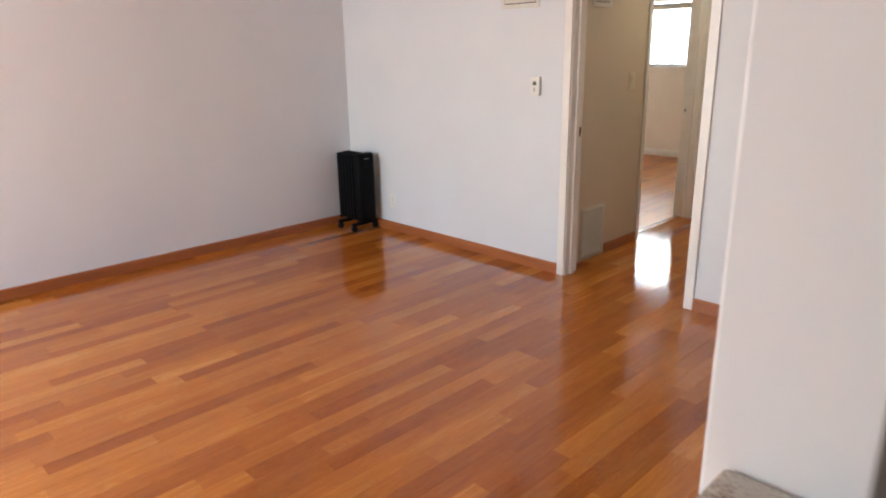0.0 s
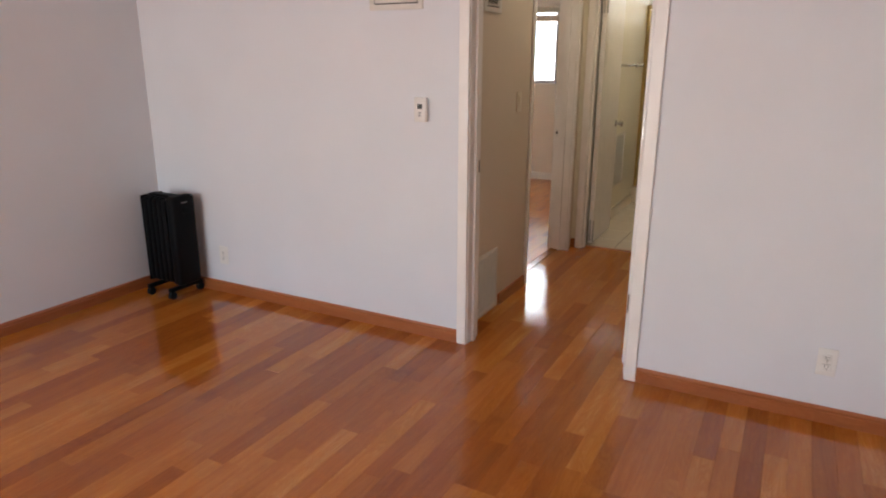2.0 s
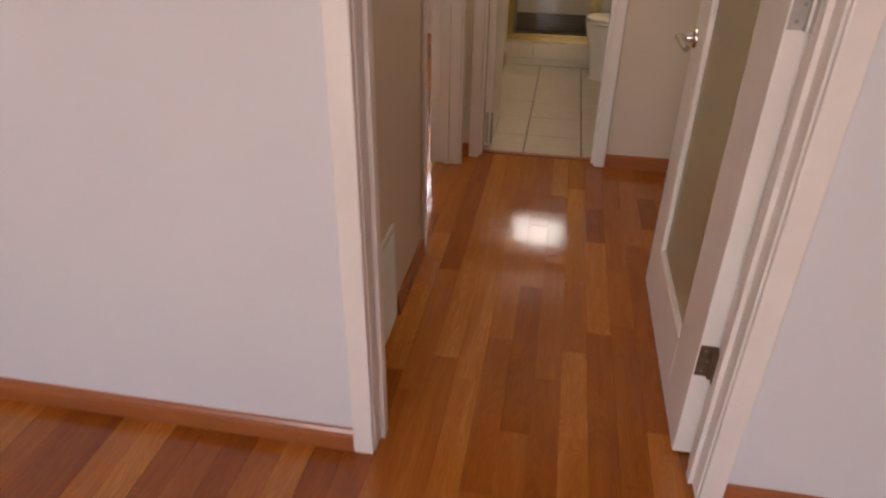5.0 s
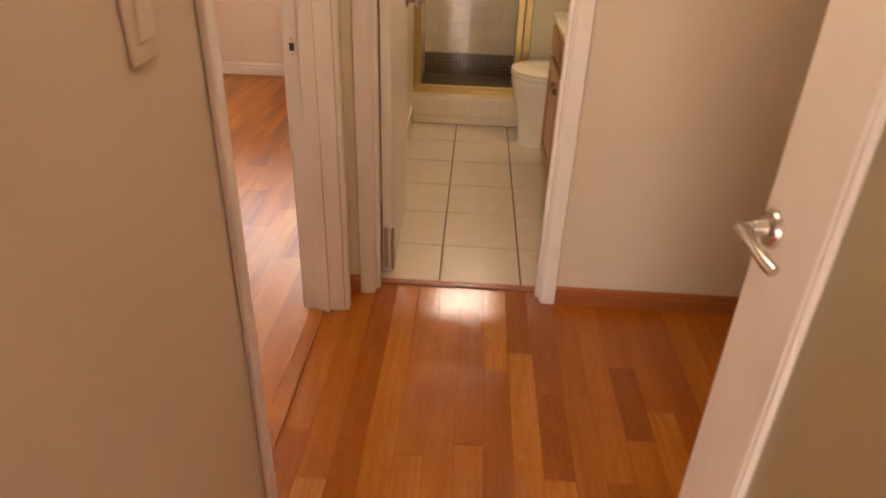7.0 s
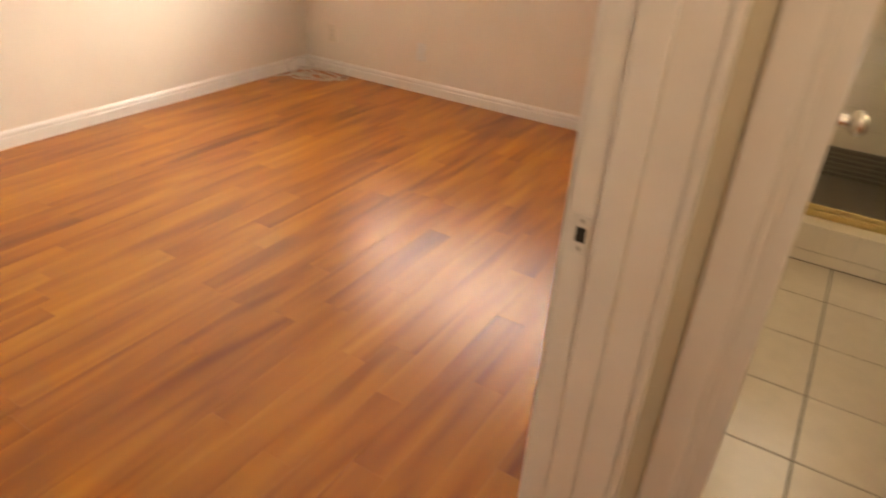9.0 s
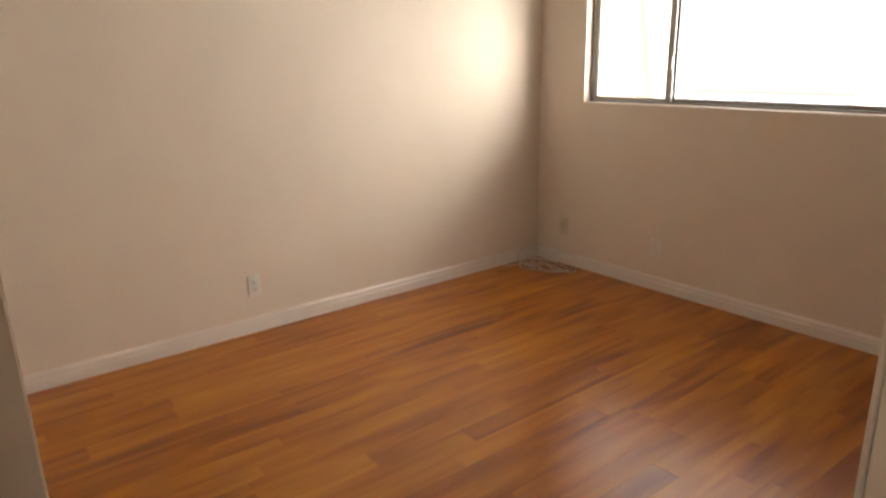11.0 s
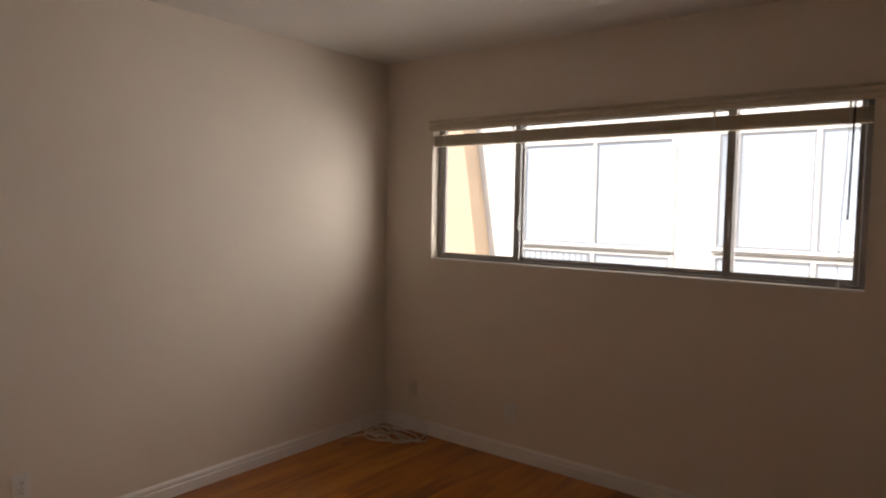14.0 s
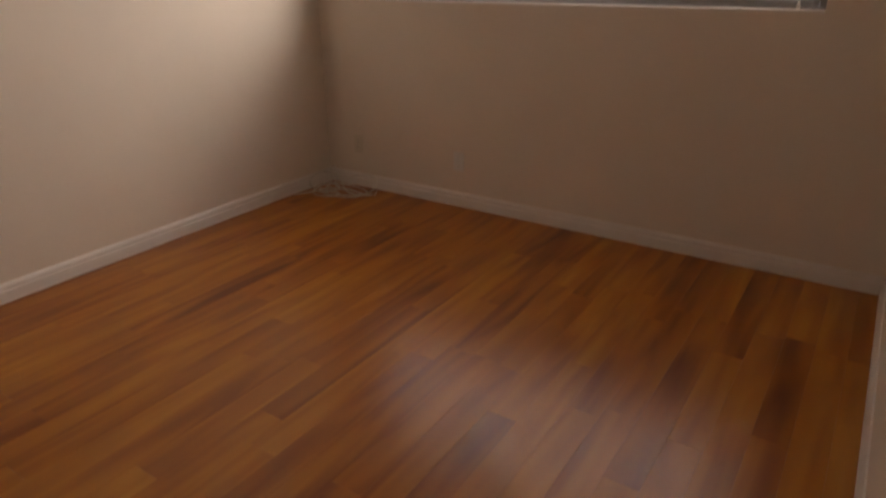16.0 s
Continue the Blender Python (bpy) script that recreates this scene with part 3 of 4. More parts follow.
def outlet(name, at, turn, label, kind="duplex", material="plastic"):
    o = thing(name, at, label, "light switch" if kind == "rocker" else "outlet", "wall plates")
    o.rotation_euler.z = radians(turn)
    plate = part("plate", box(bmesh.new(), (-0.035, -0.006, -0.0575), (0.035, -0.0004, 0.0575), 0.0025, 3), M[material], o, smooth=True)
    if kind == "duplex":
        for dz in (-0.0195, 0.0195):
            face = part("socket", box(bmesh.new(), (-0.0165, -0.0085, dz - 0.0135), (0.0165, -0.0055, dz + 0.0135), 0.004, 3), M[material], o, smooth=True)
            # raised dark blocks stand in for the shade inside the contact slots
            part("slot", boxes(((-0.0075, -0.0089, dz - 0.002), (-0.0055, -0.0083, dz + 0.007)), ((0.0055, -0.0089, dz - 0.002), (0.0075, -0.0083, dz + 0.006)),
                               ((-0.0022, -0.0089, dz - 0.0095), (0.0022, -0.0083, dz - 0.0055))), M["slot"], face, "dark blocks for the shaded contact slots")
        part("screw", tube(bmesh.new(), (0, -0.0055, 0), (0, -0.0075, 0), 0.0032, sides=12), M["steel"], o)
    elif kind == "rocker":
        part("surround", box(bmesh.new(), (-0.0172, -0.0072, -0.034), (0.0172, -0.0055, 0.034), 0.001, 1), M[material], o)
        rock = box(bmesh.new(), (-0.0145, -0.0105, -0.031), (0.0145, -0.0065, 0.031), 0.0015, 2)
        bmesh.ops.rotate(rock, verts=rock.verts, cent=(0, -0.008, 0), matrix=Matrix.Rotation(radians(4), 3, "X"))
        part("rocker", rock, M[material], o)
    else:
        for dz in (-0.03, 0.03):
            part("screw", tube(bmesh.new(), (0, -0.0055, dz), (0, -0.0072, dz), 0.003, sides=12), M["steel"], o)
    return o


outlet("wall_outlet", (1.650, 0, 0.262), 0, "white duplex outlet above the wood baseboard")
outlet("wall_outlet", (-1.627, 0, 0.243), 0, "white duplex outlet beside the heater")
outlet("light_switch", (-0.035, 0.842, 1.182), 90, "ivory rocker switch on the hall wall", "rocker", "ivory")
outlet("wall_outlet", (-3.34, 2.652, 0.267), 90, "white duplex outlet on the bedroom wall", "duplex", "plastic")
outlet("blank_plate", (-2.330, 4.86, 0.272), 0, "white blank plate below the window", "blank", "plastic")
outlet("wall_outlet", (-3.085, 4.86, 0.277), 0, "cream duplex outlet near the corner", "duplex", "ivory")

# kitchen counter beside the partition
c = thing("kitchen_cabinet", (2.62, -2.872, 0), "white base cabinet under a stone counter", "cabinet")
part("body", boxes(((-0.45, -0.13, 0.09), (0.90, 0.155, 0.930)), bevel=0.002), M["trim"], c)
part("toe_kick", boxes(((-0.42, -0.10, 0.0), (0.90, 0.155, 0.09))), M["slot"], c)
for dx in (-0.44, 0.01, 0.46):
    d = part("door", box(bmesh.new(), (dx, -0.150, 0.11), (dx + 0.43, -0.131, 0.91), 0.004), M["trim"], c)
    part("handle", tube(bmesh.new(), (dx + 0.38, -0.172, 0.70), (dx + 0.38, -0.150, 0.70), 0.010, 0.006), M["chrome"], d)
top = new("countertop", mesh_of("countertop", box(bmesh.new(), (2.150, -3.035, 0.930), (3.52, -2.7135, 0.962), 0.006, 3), M["granite"], True))
tagged(top, "speckled grey-beige granite countertop by the partition", "countertop")


# ---- hall: the added ceiling light and the glazed door ----
cl = thing("added_ceiling_light", (0.45, 1.3, 2.40), "added round ceiling light, unseen, filling the hall", "ceiling light")
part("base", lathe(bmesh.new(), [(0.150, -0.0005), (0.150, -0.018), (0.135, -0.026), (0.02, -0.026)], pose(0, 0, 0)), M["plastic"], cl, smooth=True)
part("diffuser", lathe(bmesh.new(), [(0.132, -0.0265), (0.130, -0.045), (0.105, -0.060), (0.06, -0.068), (0.01, -0.070)], pose(0, 0, 0)), M["lampglow"], cl, "glowing shade of the added light", smooth=True)


def butt_hinge(parent, z, material):
    """A butt hinge of the open door: one leaf on the door's edge, one on the jamb, the knuckle between."""
    h = part("hinge", tube(bmesh.new(), (0.8575, 0.1315, z - 0.045), (0.8575, 0.1315, z + 0.045), 0.0065, sides=14), M[material], parent, "steel butt hinge", smooth=True)
    part("leaf", boxes(((0.824, 0.1376, z - 0.045), (0.858, 0.1396, z + 0.045)), bevel=0.0006), M[material], h)
    part("leaf", boxes(((0.8588, 0.088, z - 0.045), (0.8606, 0.131, z + 0.045)), bevel=0.0006), M[material], h)
    for dz in (-0.03, 0.0, 0.03):
        part("screw", tube(bmesh.new(), (0.838 + (0.008 if dz == 0 else 0), 0.1378, z + dz), (0.838 + (0.008 if dz == 0 else 0), 0.1366, z + dz), 0.0038, sides=10), M["alu"], h)
    return h


gd = thing("glazed_door", (0, 0, 0), "white door with one tall frosted glass pane, open", "door")
X0, X1, Y0, Y1, DZ0, DZ1 = 0.8210, 0.8690, 0.140, 0.986, 0.010, 2.022
part("hinge_stile", boxes(((X0, Y0, DZ0), (X1, 0.335, DZ1)), bevel=0.003), M["trim"], gd)
part("lock_stile", boxes(((X0, 0.812, DZ0), (X1, Y1, DZ1)), bevel=0.003), M["trim"], gd)
part("bottom_rail", boxes(((X0, 0.335, DZ0), (X1, 0.812, 0.232)), bevel=0.003), M["trim"], gd)
part("top_rail", boxes(((X0, 0.335, 1.86), (X1, 0.812, DZ1)), bevel=0.003), M["trim"], gd)
part("glass_pane", boxes(((X0 + 0.014, 0.329, 0.226), (X1 - 0.014, 0.818, 1.866))), M["frosted"], gd, "greenish frosted glass")
part("glazing_bead", boxes(((X0 + 0.002, 0.3355, 0.2325), (X0 + 0.014, 0.345, 1.859)), ((X0 + 0.002, 0.802, 0.2325), (X0 + 0.014, 0.8115, 1.859)),
                           ((X0 + 0.002, 0.345, 0.2325), (X0 + 0.014, 0.802, 0.242)), ((X0 + 0.002, 0.345, 1.8495), (X0 + 0.014, 0.802, 1.859)), bevel=0.002), M["trim"], gd)
for sx in (-1, 1):
    xf = X0 if sx < 0 else X1
    rose = part("rose", lathe(bmesh.new(), [(0.030, 0.0), (0.030, 0.004), (0.026, 0.010), (0.014, 0.012), (0.012, 0.030)], pose(xf, 0.945, 0.895, 0, 90 * sx, 0)), M["chrome"], gd, "brushed lever handle", smooth=True)
    xl = xf + sx * 0.050
    pts = [(xf + sx * 0.028, 0.945, 0.895), (xf + sx * 0.045, 0.944, 0.897), (xl + sx * 0.004, 0.934, 0.899), (xl + sx * 0.004, 0.915, 0.899), (xl, 0.88, 0.895), (xl - sx * 0.004, 0.85, 0.890), (xl - sx * 0.010, 0.832, 0.886)]
    part("lever", cord(bmesh.new(), pts, 0.0095, 12), M["chrome"], rose, smooth=True)
for z, mat in ((0.317, "oldbrass"), (1.13, "steel"), (1.86, "steel")):
    butt_hinge(gd, z, mat)
part("latch_plate", boxes(((X0 + 0.006, Y1 + 0.0003, 0.865), (X1 - 0.006, Y1 + 0.0018, 0.925))), M["steel"], gd)

# strike plates on the jambs
def strike(name, m, label, material="steel"):
    s = thing(name, (0, 0, 0), label, "strike plate", "strike plates")
    s.matrix_basis = m
    part("plate", boxes(((-0.014, -0.0015, -0.030), (0.014, -0.0002, 0.030)), bevel=0.0005), M[material], s)
    # raised dark block in place of the hole's shade
    part("latch_hole_shade", boxes(((-0.007, -0.0021, -0.011), (0.007, -0.0013, 0.011))), M["slot"], s, "dark block for the shaded latch opening")
    for dz in (-0.021, 0.021):
        part("screw", tube(bmesh.new(), (0, -0.0012, dz), (0, -0.0024, dz), 0.0032, sides=10), M["steel"], s)
    return s


strike("strike_plate", pose(0.057, 0.099, 0.912, 0, 0, 90), "tarnished strike plate on the hall door jamb", "oldbrass")
strike("strike_plate", pose(-0.150, 1.93, 0.897, 0, 0, 0), "white strike plate with a dark hole", "plastic")


def round_knob(parent, m, material="chrome"):
    prof = [(0.031, 0.0), (0.031, 0.003), (0.026, 0.007), (0.013, 0.010), (0.012, 0.026), (0.020, 0.032), (0.026, 0.042), (0.026, 0.052), (0.020, 0.060), (0.008, 0.062)]
    return part("knob", lathe(bmesh.new(), prof, m), M[material], parent, "brushed round knob", smooth=True)


# bedroom door, half swung into the room
bd = thing("bedroom_door", (-0.178, 1.066, 0), "white flush bedroom door standing open", "door")
bd.rotation_euler.z = radians(164.6)
part("leaf", box(bmesh.new(), (0.004, 0.0, 0.012), (0.818, 0.035, 2.02), 0.002), M["trim"], bd)
round_knob(bd, pose(0.757, 0.0, 0.868, 90, 0, 0))
round_knob(bd, pose(0.757, 0.035, 0.868, -90, 0, 0))
for z in (0.25, 1.05, 1.83):
    part("hinge", tube(bmesh.new(), (0.0, -0.002, z - 0.045), (0.0, -0.002, z + 0.045), 0.006, sides=14), M["steel"], bd, smooth=True)

# closet door in the bedroom corner
cd = thing("closet_door", (-1.25, 1.426, 0), "white flush closet door, shut", "door")
part("leaf", box(bmesh.new(), (0.0005, -0.74, 0.012), (0.020, 0.0, 2.05), 0.002), M["trim"], cd)
part("knob", lathe(bmesh.new(), [(0.022, 0.0), (0.020, 0.004), (0.010, 0.010), (0.010, 0.018), (0.020, 0.026), (0.024, 0.034), (0.018, 0.042), (0.006, 0.044)], pose(0.020, -0.215, 0.69, 0, 90, 0)), M["chrome"], cd, "round metal knob", smooth=True)
for z in (0.25, 1.80):
    part("hinge", tube(bmesh.new(), (0.012, -0.745, z - 0.04), (0.012, -0.745, z + 0.04), 0.006, sides=14), M["steel"], cd, smooth=True)

# bathroom door, swung into the bathroom
ba = thing("bathroom_door", (0.062, 2.186, 0), "white flush bathroom door standing open", "door")
ba.rotation_euler.z = radians(90.5)
part("leaf", box(bmesh.new(), (0.004, -0.036, 0.014), (0.578, -0.001, 2.02), 0.002), M["trim"], ba)
round_knob(ba, pose(0.520, -0.036, 0.915, 90, 0, 0))
for z in (0.115, 1.83):
    hg = part("hinge", boxes(((0.0015, -0.022, z - 0.085), (0.0035, -0.006, z + 0.085))), M["steel"], ba, "worn steel hinge leaf")
    part("knuckle", tube(bmesh.new(), (-0.004, -0.040, z - 0.085), (-0.004, -0.040, z + 0.085), 0.006, sides=14), M["steel"], hg, smooth=True)


# ---- bathroom ----
def oval(cx, cy, rx, ry, z, n=36, back=None, power=2.2):
    """A ring of points, an egg-like oval; back squares off its far end."""
    out = []
    for k in range(n):
        a = 2 * math.pi * k / n
        cxv, syv = math.cos(a), math.sin(a)
        px = math.copysign(abs(cxv) ** (2 / power), cxv) * rx
        py = math.copysign(abs(syv) ** (2 / power), syv) * ry
        if back is not None and px > back:
            px = back
        out.append((cx + px, cy + py, z))
    return out


def loft(bm, rings):
    rows = [[bm.verts.new(p) for p in r] for r in rings]
    n = len(rows[0])
    for p, q in zip(rows, rows[1:]):
        for k in range(n):
            bm.faces.new((p[k], p[(k + 1) % n], q[(k + 1) % n], q[k]))
    bm.faces.new(list(reversed(rows[0])))
    bm.faces.new(rows[-1])
    return bm


to = thing("toilet", (0.82, 3.735, 0), "white two-piece toilet with closed lid", "toilet")
part("bowl", loft(bmesh.new(), [oval(0.05, 0, 0.240, 0.118, 0.0), oval(0.05, 0, 0.232, 0.112, 0.03), oval(0.04, 0, 0.232, 0.110, 0.12), oval(0.03, 0, 0.234, 0.124, 0.20), oval(0.012, 0, 0.237, 0.150, 0.28),
                                oval(0.0, 0, 0.240, 0.170, 0.345), oval(0.0, 0, 0.245, 0.178, 0.375), oval(0.0, 0, 0.240, 0.174, 0.385)]), M["porcelain"], to, smooth=True)
seat = part("seat", loft(bmesh.new(), [oval(0.0, 0, 0.246, 0.180, 0.387, back=0.20), oval(0.0, 0, 0.250, 0.184, 0.392, back=0.205), oval(0.0, 0, 0.250, 0.184, 0.402, back=0.205), oval(0.0, 0, 0.244, 0.178, 0.407, back=0.20)]), M["porcelain"], to, smooth=True)
part("lid", loft(bmesh.new(), [oval(0.0, 0, 0.244, 0.178, 0.411, back=0.20), oval(0.0, 0, 0.249, 0.183, 0.415, back=0.205), oval(0.0, 0, 0.247, 0.181, 0.424, back=0.203), oval(0.0, 0, 0.225, 0.160, 0.431, back=0.19), oval(0.0, 0, 0.12, 0.09, 0.434, back=0.10)]), M["porcelain"], to, smooth=True)
for dy in (-0.07, 0.07):
    part("seat_hinge", box(bmesh.new(), (0.195, dy - 0.018, 0.386), (0.235, dy + 0.018, 0.418), 0.005), M["porcelain"], to, smooth=True)
part("outlet_base", box(bmesh.new(), (0.18, -0.095, 0.0), (0.36, 0.095, 0.36), 0.02, 3), M["porcelain"], to, smooth=True)
tank = part("tank", box(bmesh.new(), (0.262, -0.215, 0.37), (0.452, 0.215, 0.72), 0.02, 3), M["porcelain"], to, smooth=True)
part("tank_lid", box(bmesh.new(), (0.254, -0.225, 0.72), (0.456, 0.225, 0.752), 0.010, 3), M["porcelain"], to, smooth=True)
part("flush_lever", cord(bmesh.new(), [(0.262, -0.15, 0.66), (0.246, -0.15, 0.66), (0.244, -0.13, 0.658), (0.244, -0.08, 0.652)], 0.006), M["chrome"], tank, smooth=True)
for dy in (-0.10, 0.10):
    part("bolt_cap", lathe(bmesh.new(), [(0.014, 0), (0.014, 0.006), (0.009, 0.014), (0.003, 0.016)], pose(0.10, dy, 0.02)), M["porcelain"], to, smooth=True)

va = thing("bathroom_vanity", (0.745, 2.45, 0), "honey oak vanity cabinet with panel doors", "vanity cabinet")
VL = 0.80
part("body", boxes(((0.0, 0.0, 0.09), (0.53, VL, 0.77)), bevel=0.002), M["vanity"], va)
part("toe_kick", boxes(((0.06, 0.01, 0.0), (0.53, VL - 0.01, 0.09))), M["vanity"], va)
for y0, ky in ((0.03, 0.36), (0.445, 0.48)):
    y1 = y0 + 0.385
    d = part("door", boxes(((-0.018, y0, 0.13), (-0.0005, y0 + 0.055, 0.60)), ((-0.018, y1 - 0.055, 0.13), (-0.0005, y1, 0.60)), ((-0.018, y0 + 0.055, 0.13), (-0.0005, y1 - 0.055, 0.185)),
                           ((-0.018, y0 + 0.055, 0.545), (-0.0005, y1 - 0.055, 0.60)), bevel=0.003), M["vanity"], va)
    part("panel", box(bmesh.new(), (-0.013, y0 + 0.0555, 0.1855), (-0.001, y1 - 0.0555, 0.5445), 0.008, 2), M["vanity"], d)
    part("knob", lathe(bmesh.new(), [(0.008, 0), (0.006, 0.010), (0.013, 0.016), (0.015, 0.022), (0.010, 0.028), (0.003, 0.029)], pose(-0.018, ky, 0.555, 0, -90, 0)), M["chrome"], d, "small nickel knob", smooth=True)
    part("drawer_front", box(bmesh.new(), (-0.018, y0, 0.63), (-0.0005, y1, 0.745), 0.004, 2), M["vanity"], va)
vt = thing("bathroom_countertop", (0.745, 2.45, 0.771), "cream cultured marble vanity top with basin", "countertop")
part("slab", box(bmesh.new(), (-0.028, -0.015, 0.0), (0.534, VL + 0.012, 0.030), 0.007, 3), M["porcelain"], vt, smooth=True)
part("backsplash", box(bmesh.new(), (0.514, -0.015, 0.030), (0.534, VL + 0.012, 0.12), 0.004, 2), M["porcelain"], vt)
rim = []
for r, z in ((0.20, 0.0305), (0.195, 0.036), (0.18, 0.036), (0.16, 0.031)):
    rim.append(oval(0.23, VL / 2, r * 0.8, r, z, power=2.0))
part("basin_rim", loft(bmesh.new(), rim), M["porcelain"], vt, smooth=True)
fa = thing("faucet", (1.20, 2.88, 0.801), "chrome bathroom faucet with two handles", "faucet")
part("base", box(bmesh.new(), (-0.028, -0.08, 0.0), (0.028, 0.08, 0.018), 0.007, 3), M["chrome"], fa, smooth=True)
part("spout", cord(bmesh.new(), [(0, 0, 0.015), (0, 0, 0.07), (-0.02, 0, 0.095), (-0.07, 0, 0.10), (-0.11, 0, 0.085)], 0.011, 12), M["chrome"], fa, smooth=True)
for dy in (-0.055, 0.055):
    part("handle", lathe(bmesh.new(), [(0.016, 0), (0.014, 0.02), (0.020, 0.028), (0.020, 0.05), (0.010, 0.055)], pose(0, dy, 0.016)), M["chrome"], fa, smooth=True)

# shower enclosure
se = thing("shower_enclosure", (0, 4.075, 0.1645), "polished brass framed glass shower door on the curb", "shower door")
part("bottom_track", boxes(((0.0, -0.024, 0.0), (0.688, 0.024, 0.016)), ((0.0, -0.024, 0.016), (0.688, -0.016, 0.030)), ((0.0, 0.010, 0.016), (0.688, 0.018, 0.026)), bevel=0.0015), M["brass"], se)
part("header", box(bmesh.new(), (0.0, -0.022, 1.72), (0.688, 0.022, 1.765), 0.003), M["brass"], se)
part("wall_post", box(bmesh.new(), (0.0005, -0.018, 0.016), (0.026, 0.018, 1.72), 0.002), M["brass"], se)
part("side_post", box(bmesh.new(), (0.648, -0.018, 0.016), (0.688, 0.018, 1.72), 0.002), M["brass"], se)
door = part("door_panel", boxes(((0.040, -0.008, 0.042), (0.612, -0.002, 1.70))), M["showerglass"], se, "clear glass panel")
door.visible_shadow = False
part("door_stile", box(bmesh.new(), (0.028, -0.013, 0.034), (0.044, 0.004, 1.712), 0.002), M["brass"], door)
part("door_stile", box(bmesh.new(), (0.606, -0.013, 0.034), (0.640, 0.004, 1.712), 0.002), M["brass"], door)
part("door_rail", box(bmesh.new(), (0.044, -0.012, 0.034), (0.606, 0.003, 0.048), 0.002), M["brass"], door)
part("door_rail", box(bmesh.new(), (0.044, -0.012, 1.694), (0.606, 0.003, 1.712), 0.002), M["brass"], door)
part("pull", cord(bmesh.new(), [(0.622, -0.013, 0.80), (0.622, -0.040, 0.81), (0.622, -0.040, 0.95), (0.622, -0.013, 0.96)], 0.006), M["brass"], door, smooth=True)
tb = thing("towel_bar", (0, 3.12, 1.372), "chrome towel bar on the bathroom wall", "towel bar")
for dy in (0.0, 0.62):
    part("bracket", lathe(bmesh.new(), [(0.024, 0.0005), (0.022, 0.008), (0.012, 0.016), (0.011, 0.062), (0.015, 0.070), (0.006, 0.074)], pose(0, dy, 0, 0, 90, 0)), M["chrome"], tb, smooth=True)
part("bar", tube(bmesh.new(), (0.058, 0.0, 0), (0.058, 0.62, 0), 0.0085), M["chrome"], tb, smooth=True)
sv = thing("shower_valve", (0.06, 4.937, 1.165), "chrome shower valve on the tiled wall", "shower valve")
part("escutcheon", lathe(bmesh.new(), [(0.055, 0.0), (0.052, 0.006), (0.030, 0.012), (0.020, 0.030)], pose(0, 0, 0, 90, 0, 0)), M["chrome"], sv, smooth=True)
part("lever", cord(bmesh.new(), [(0, -0.028, 0), (0, -0.045, 0), (0.02, -0.052, 0.004), (0.075, -0.055, 0.010)], 0.010, 12), M["chrome"], sv, smooth=True)
ni = thing("soap_niche", (0.20, 4.938, 1.56), "grey-green ceramic soap niche set in the shower wall", "soap niche")
part("back", boxes(((-0.145, -0.006, -0.095), (0.145, -0.0005, 0.095))), M["niche"], ni, "dull grey-green glaze")
part("rim", boxes(((-0.160, -0.024, -0.108), (0.160, -0.0005, -0.095)), ((-0.160, -0.024, 0.095), (0.160, -0.0005, 0.108)), ((-0.160, -0.024, -0.095), (-0.145, -0.0005, 0.095)), ((0.145, -0.024, -0.095), (0.160, -0.0005, 0.095)), bevel=0.002), M["niche"], ni)
w = tagged(new("window_2"), "small high frosted shower window", "window", kind="structure")
part("window_frame", boxes(((0.10, 4.99, 1.80), (0.64, 5.03, 1.83)), ((0.10, 4.99, 2.15), (0.64, 5.03, 2.18)), ((0.10, 4.99, 1.83), (0.13, 5.03, 2.15)), ((0.61, 4.99, 1.83), (0.64, 5.03, 2.15))), M["trim"], w)
# pane glow stands in for daylight and gives the hall floor its gleam
part("pane", boxes(((0.13, 5.005, 1.83), (0.61, 5.012, 2.15))), M["glow"], w, "frosted pane glowing in place of daylight")
# fixture out of view, assumed from the warm light on the bathroom walls
vl = thing("assumed_vanity_light", (1.28, 2.9, 1.98), "assumed warm vanity light bar above the basin, unseen", "wall lamp")
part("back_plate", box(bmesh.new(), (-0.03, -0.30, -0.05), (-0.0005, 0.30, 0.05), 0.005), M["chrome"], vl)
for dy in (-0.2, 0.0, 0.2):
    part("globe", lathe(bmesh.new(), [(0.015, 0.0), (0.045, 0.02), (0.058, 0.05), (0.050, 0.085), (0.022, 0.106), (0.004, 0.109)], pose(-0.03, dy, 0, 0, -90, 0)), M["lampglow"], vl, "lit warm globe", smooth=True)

# ---- bedroom ----
w = tagged(new("window_3"), "wide aluminium sliding window with three panes", "window", kind="structure")
YF0, YF1 = 4.925, 4.975
fr = part("window_frame", boxes(((WX0, YF0, WZ0), (WX1, YF1, WZ0 + 0.022)), ((WX0, YF0, WZ1 - 0.03), (WX1, YF1, WZ1)), ((WX0, YF0, WZ0 + 0.022), (WX0 + 0.03, YF1, WZ1 - 0.03)), ((WX1 - 0.03, YF0, WZ0 + 0.022), (WX1, YF1, WZ1 - 0.03)), bevel=0.002), M["alu"], w)


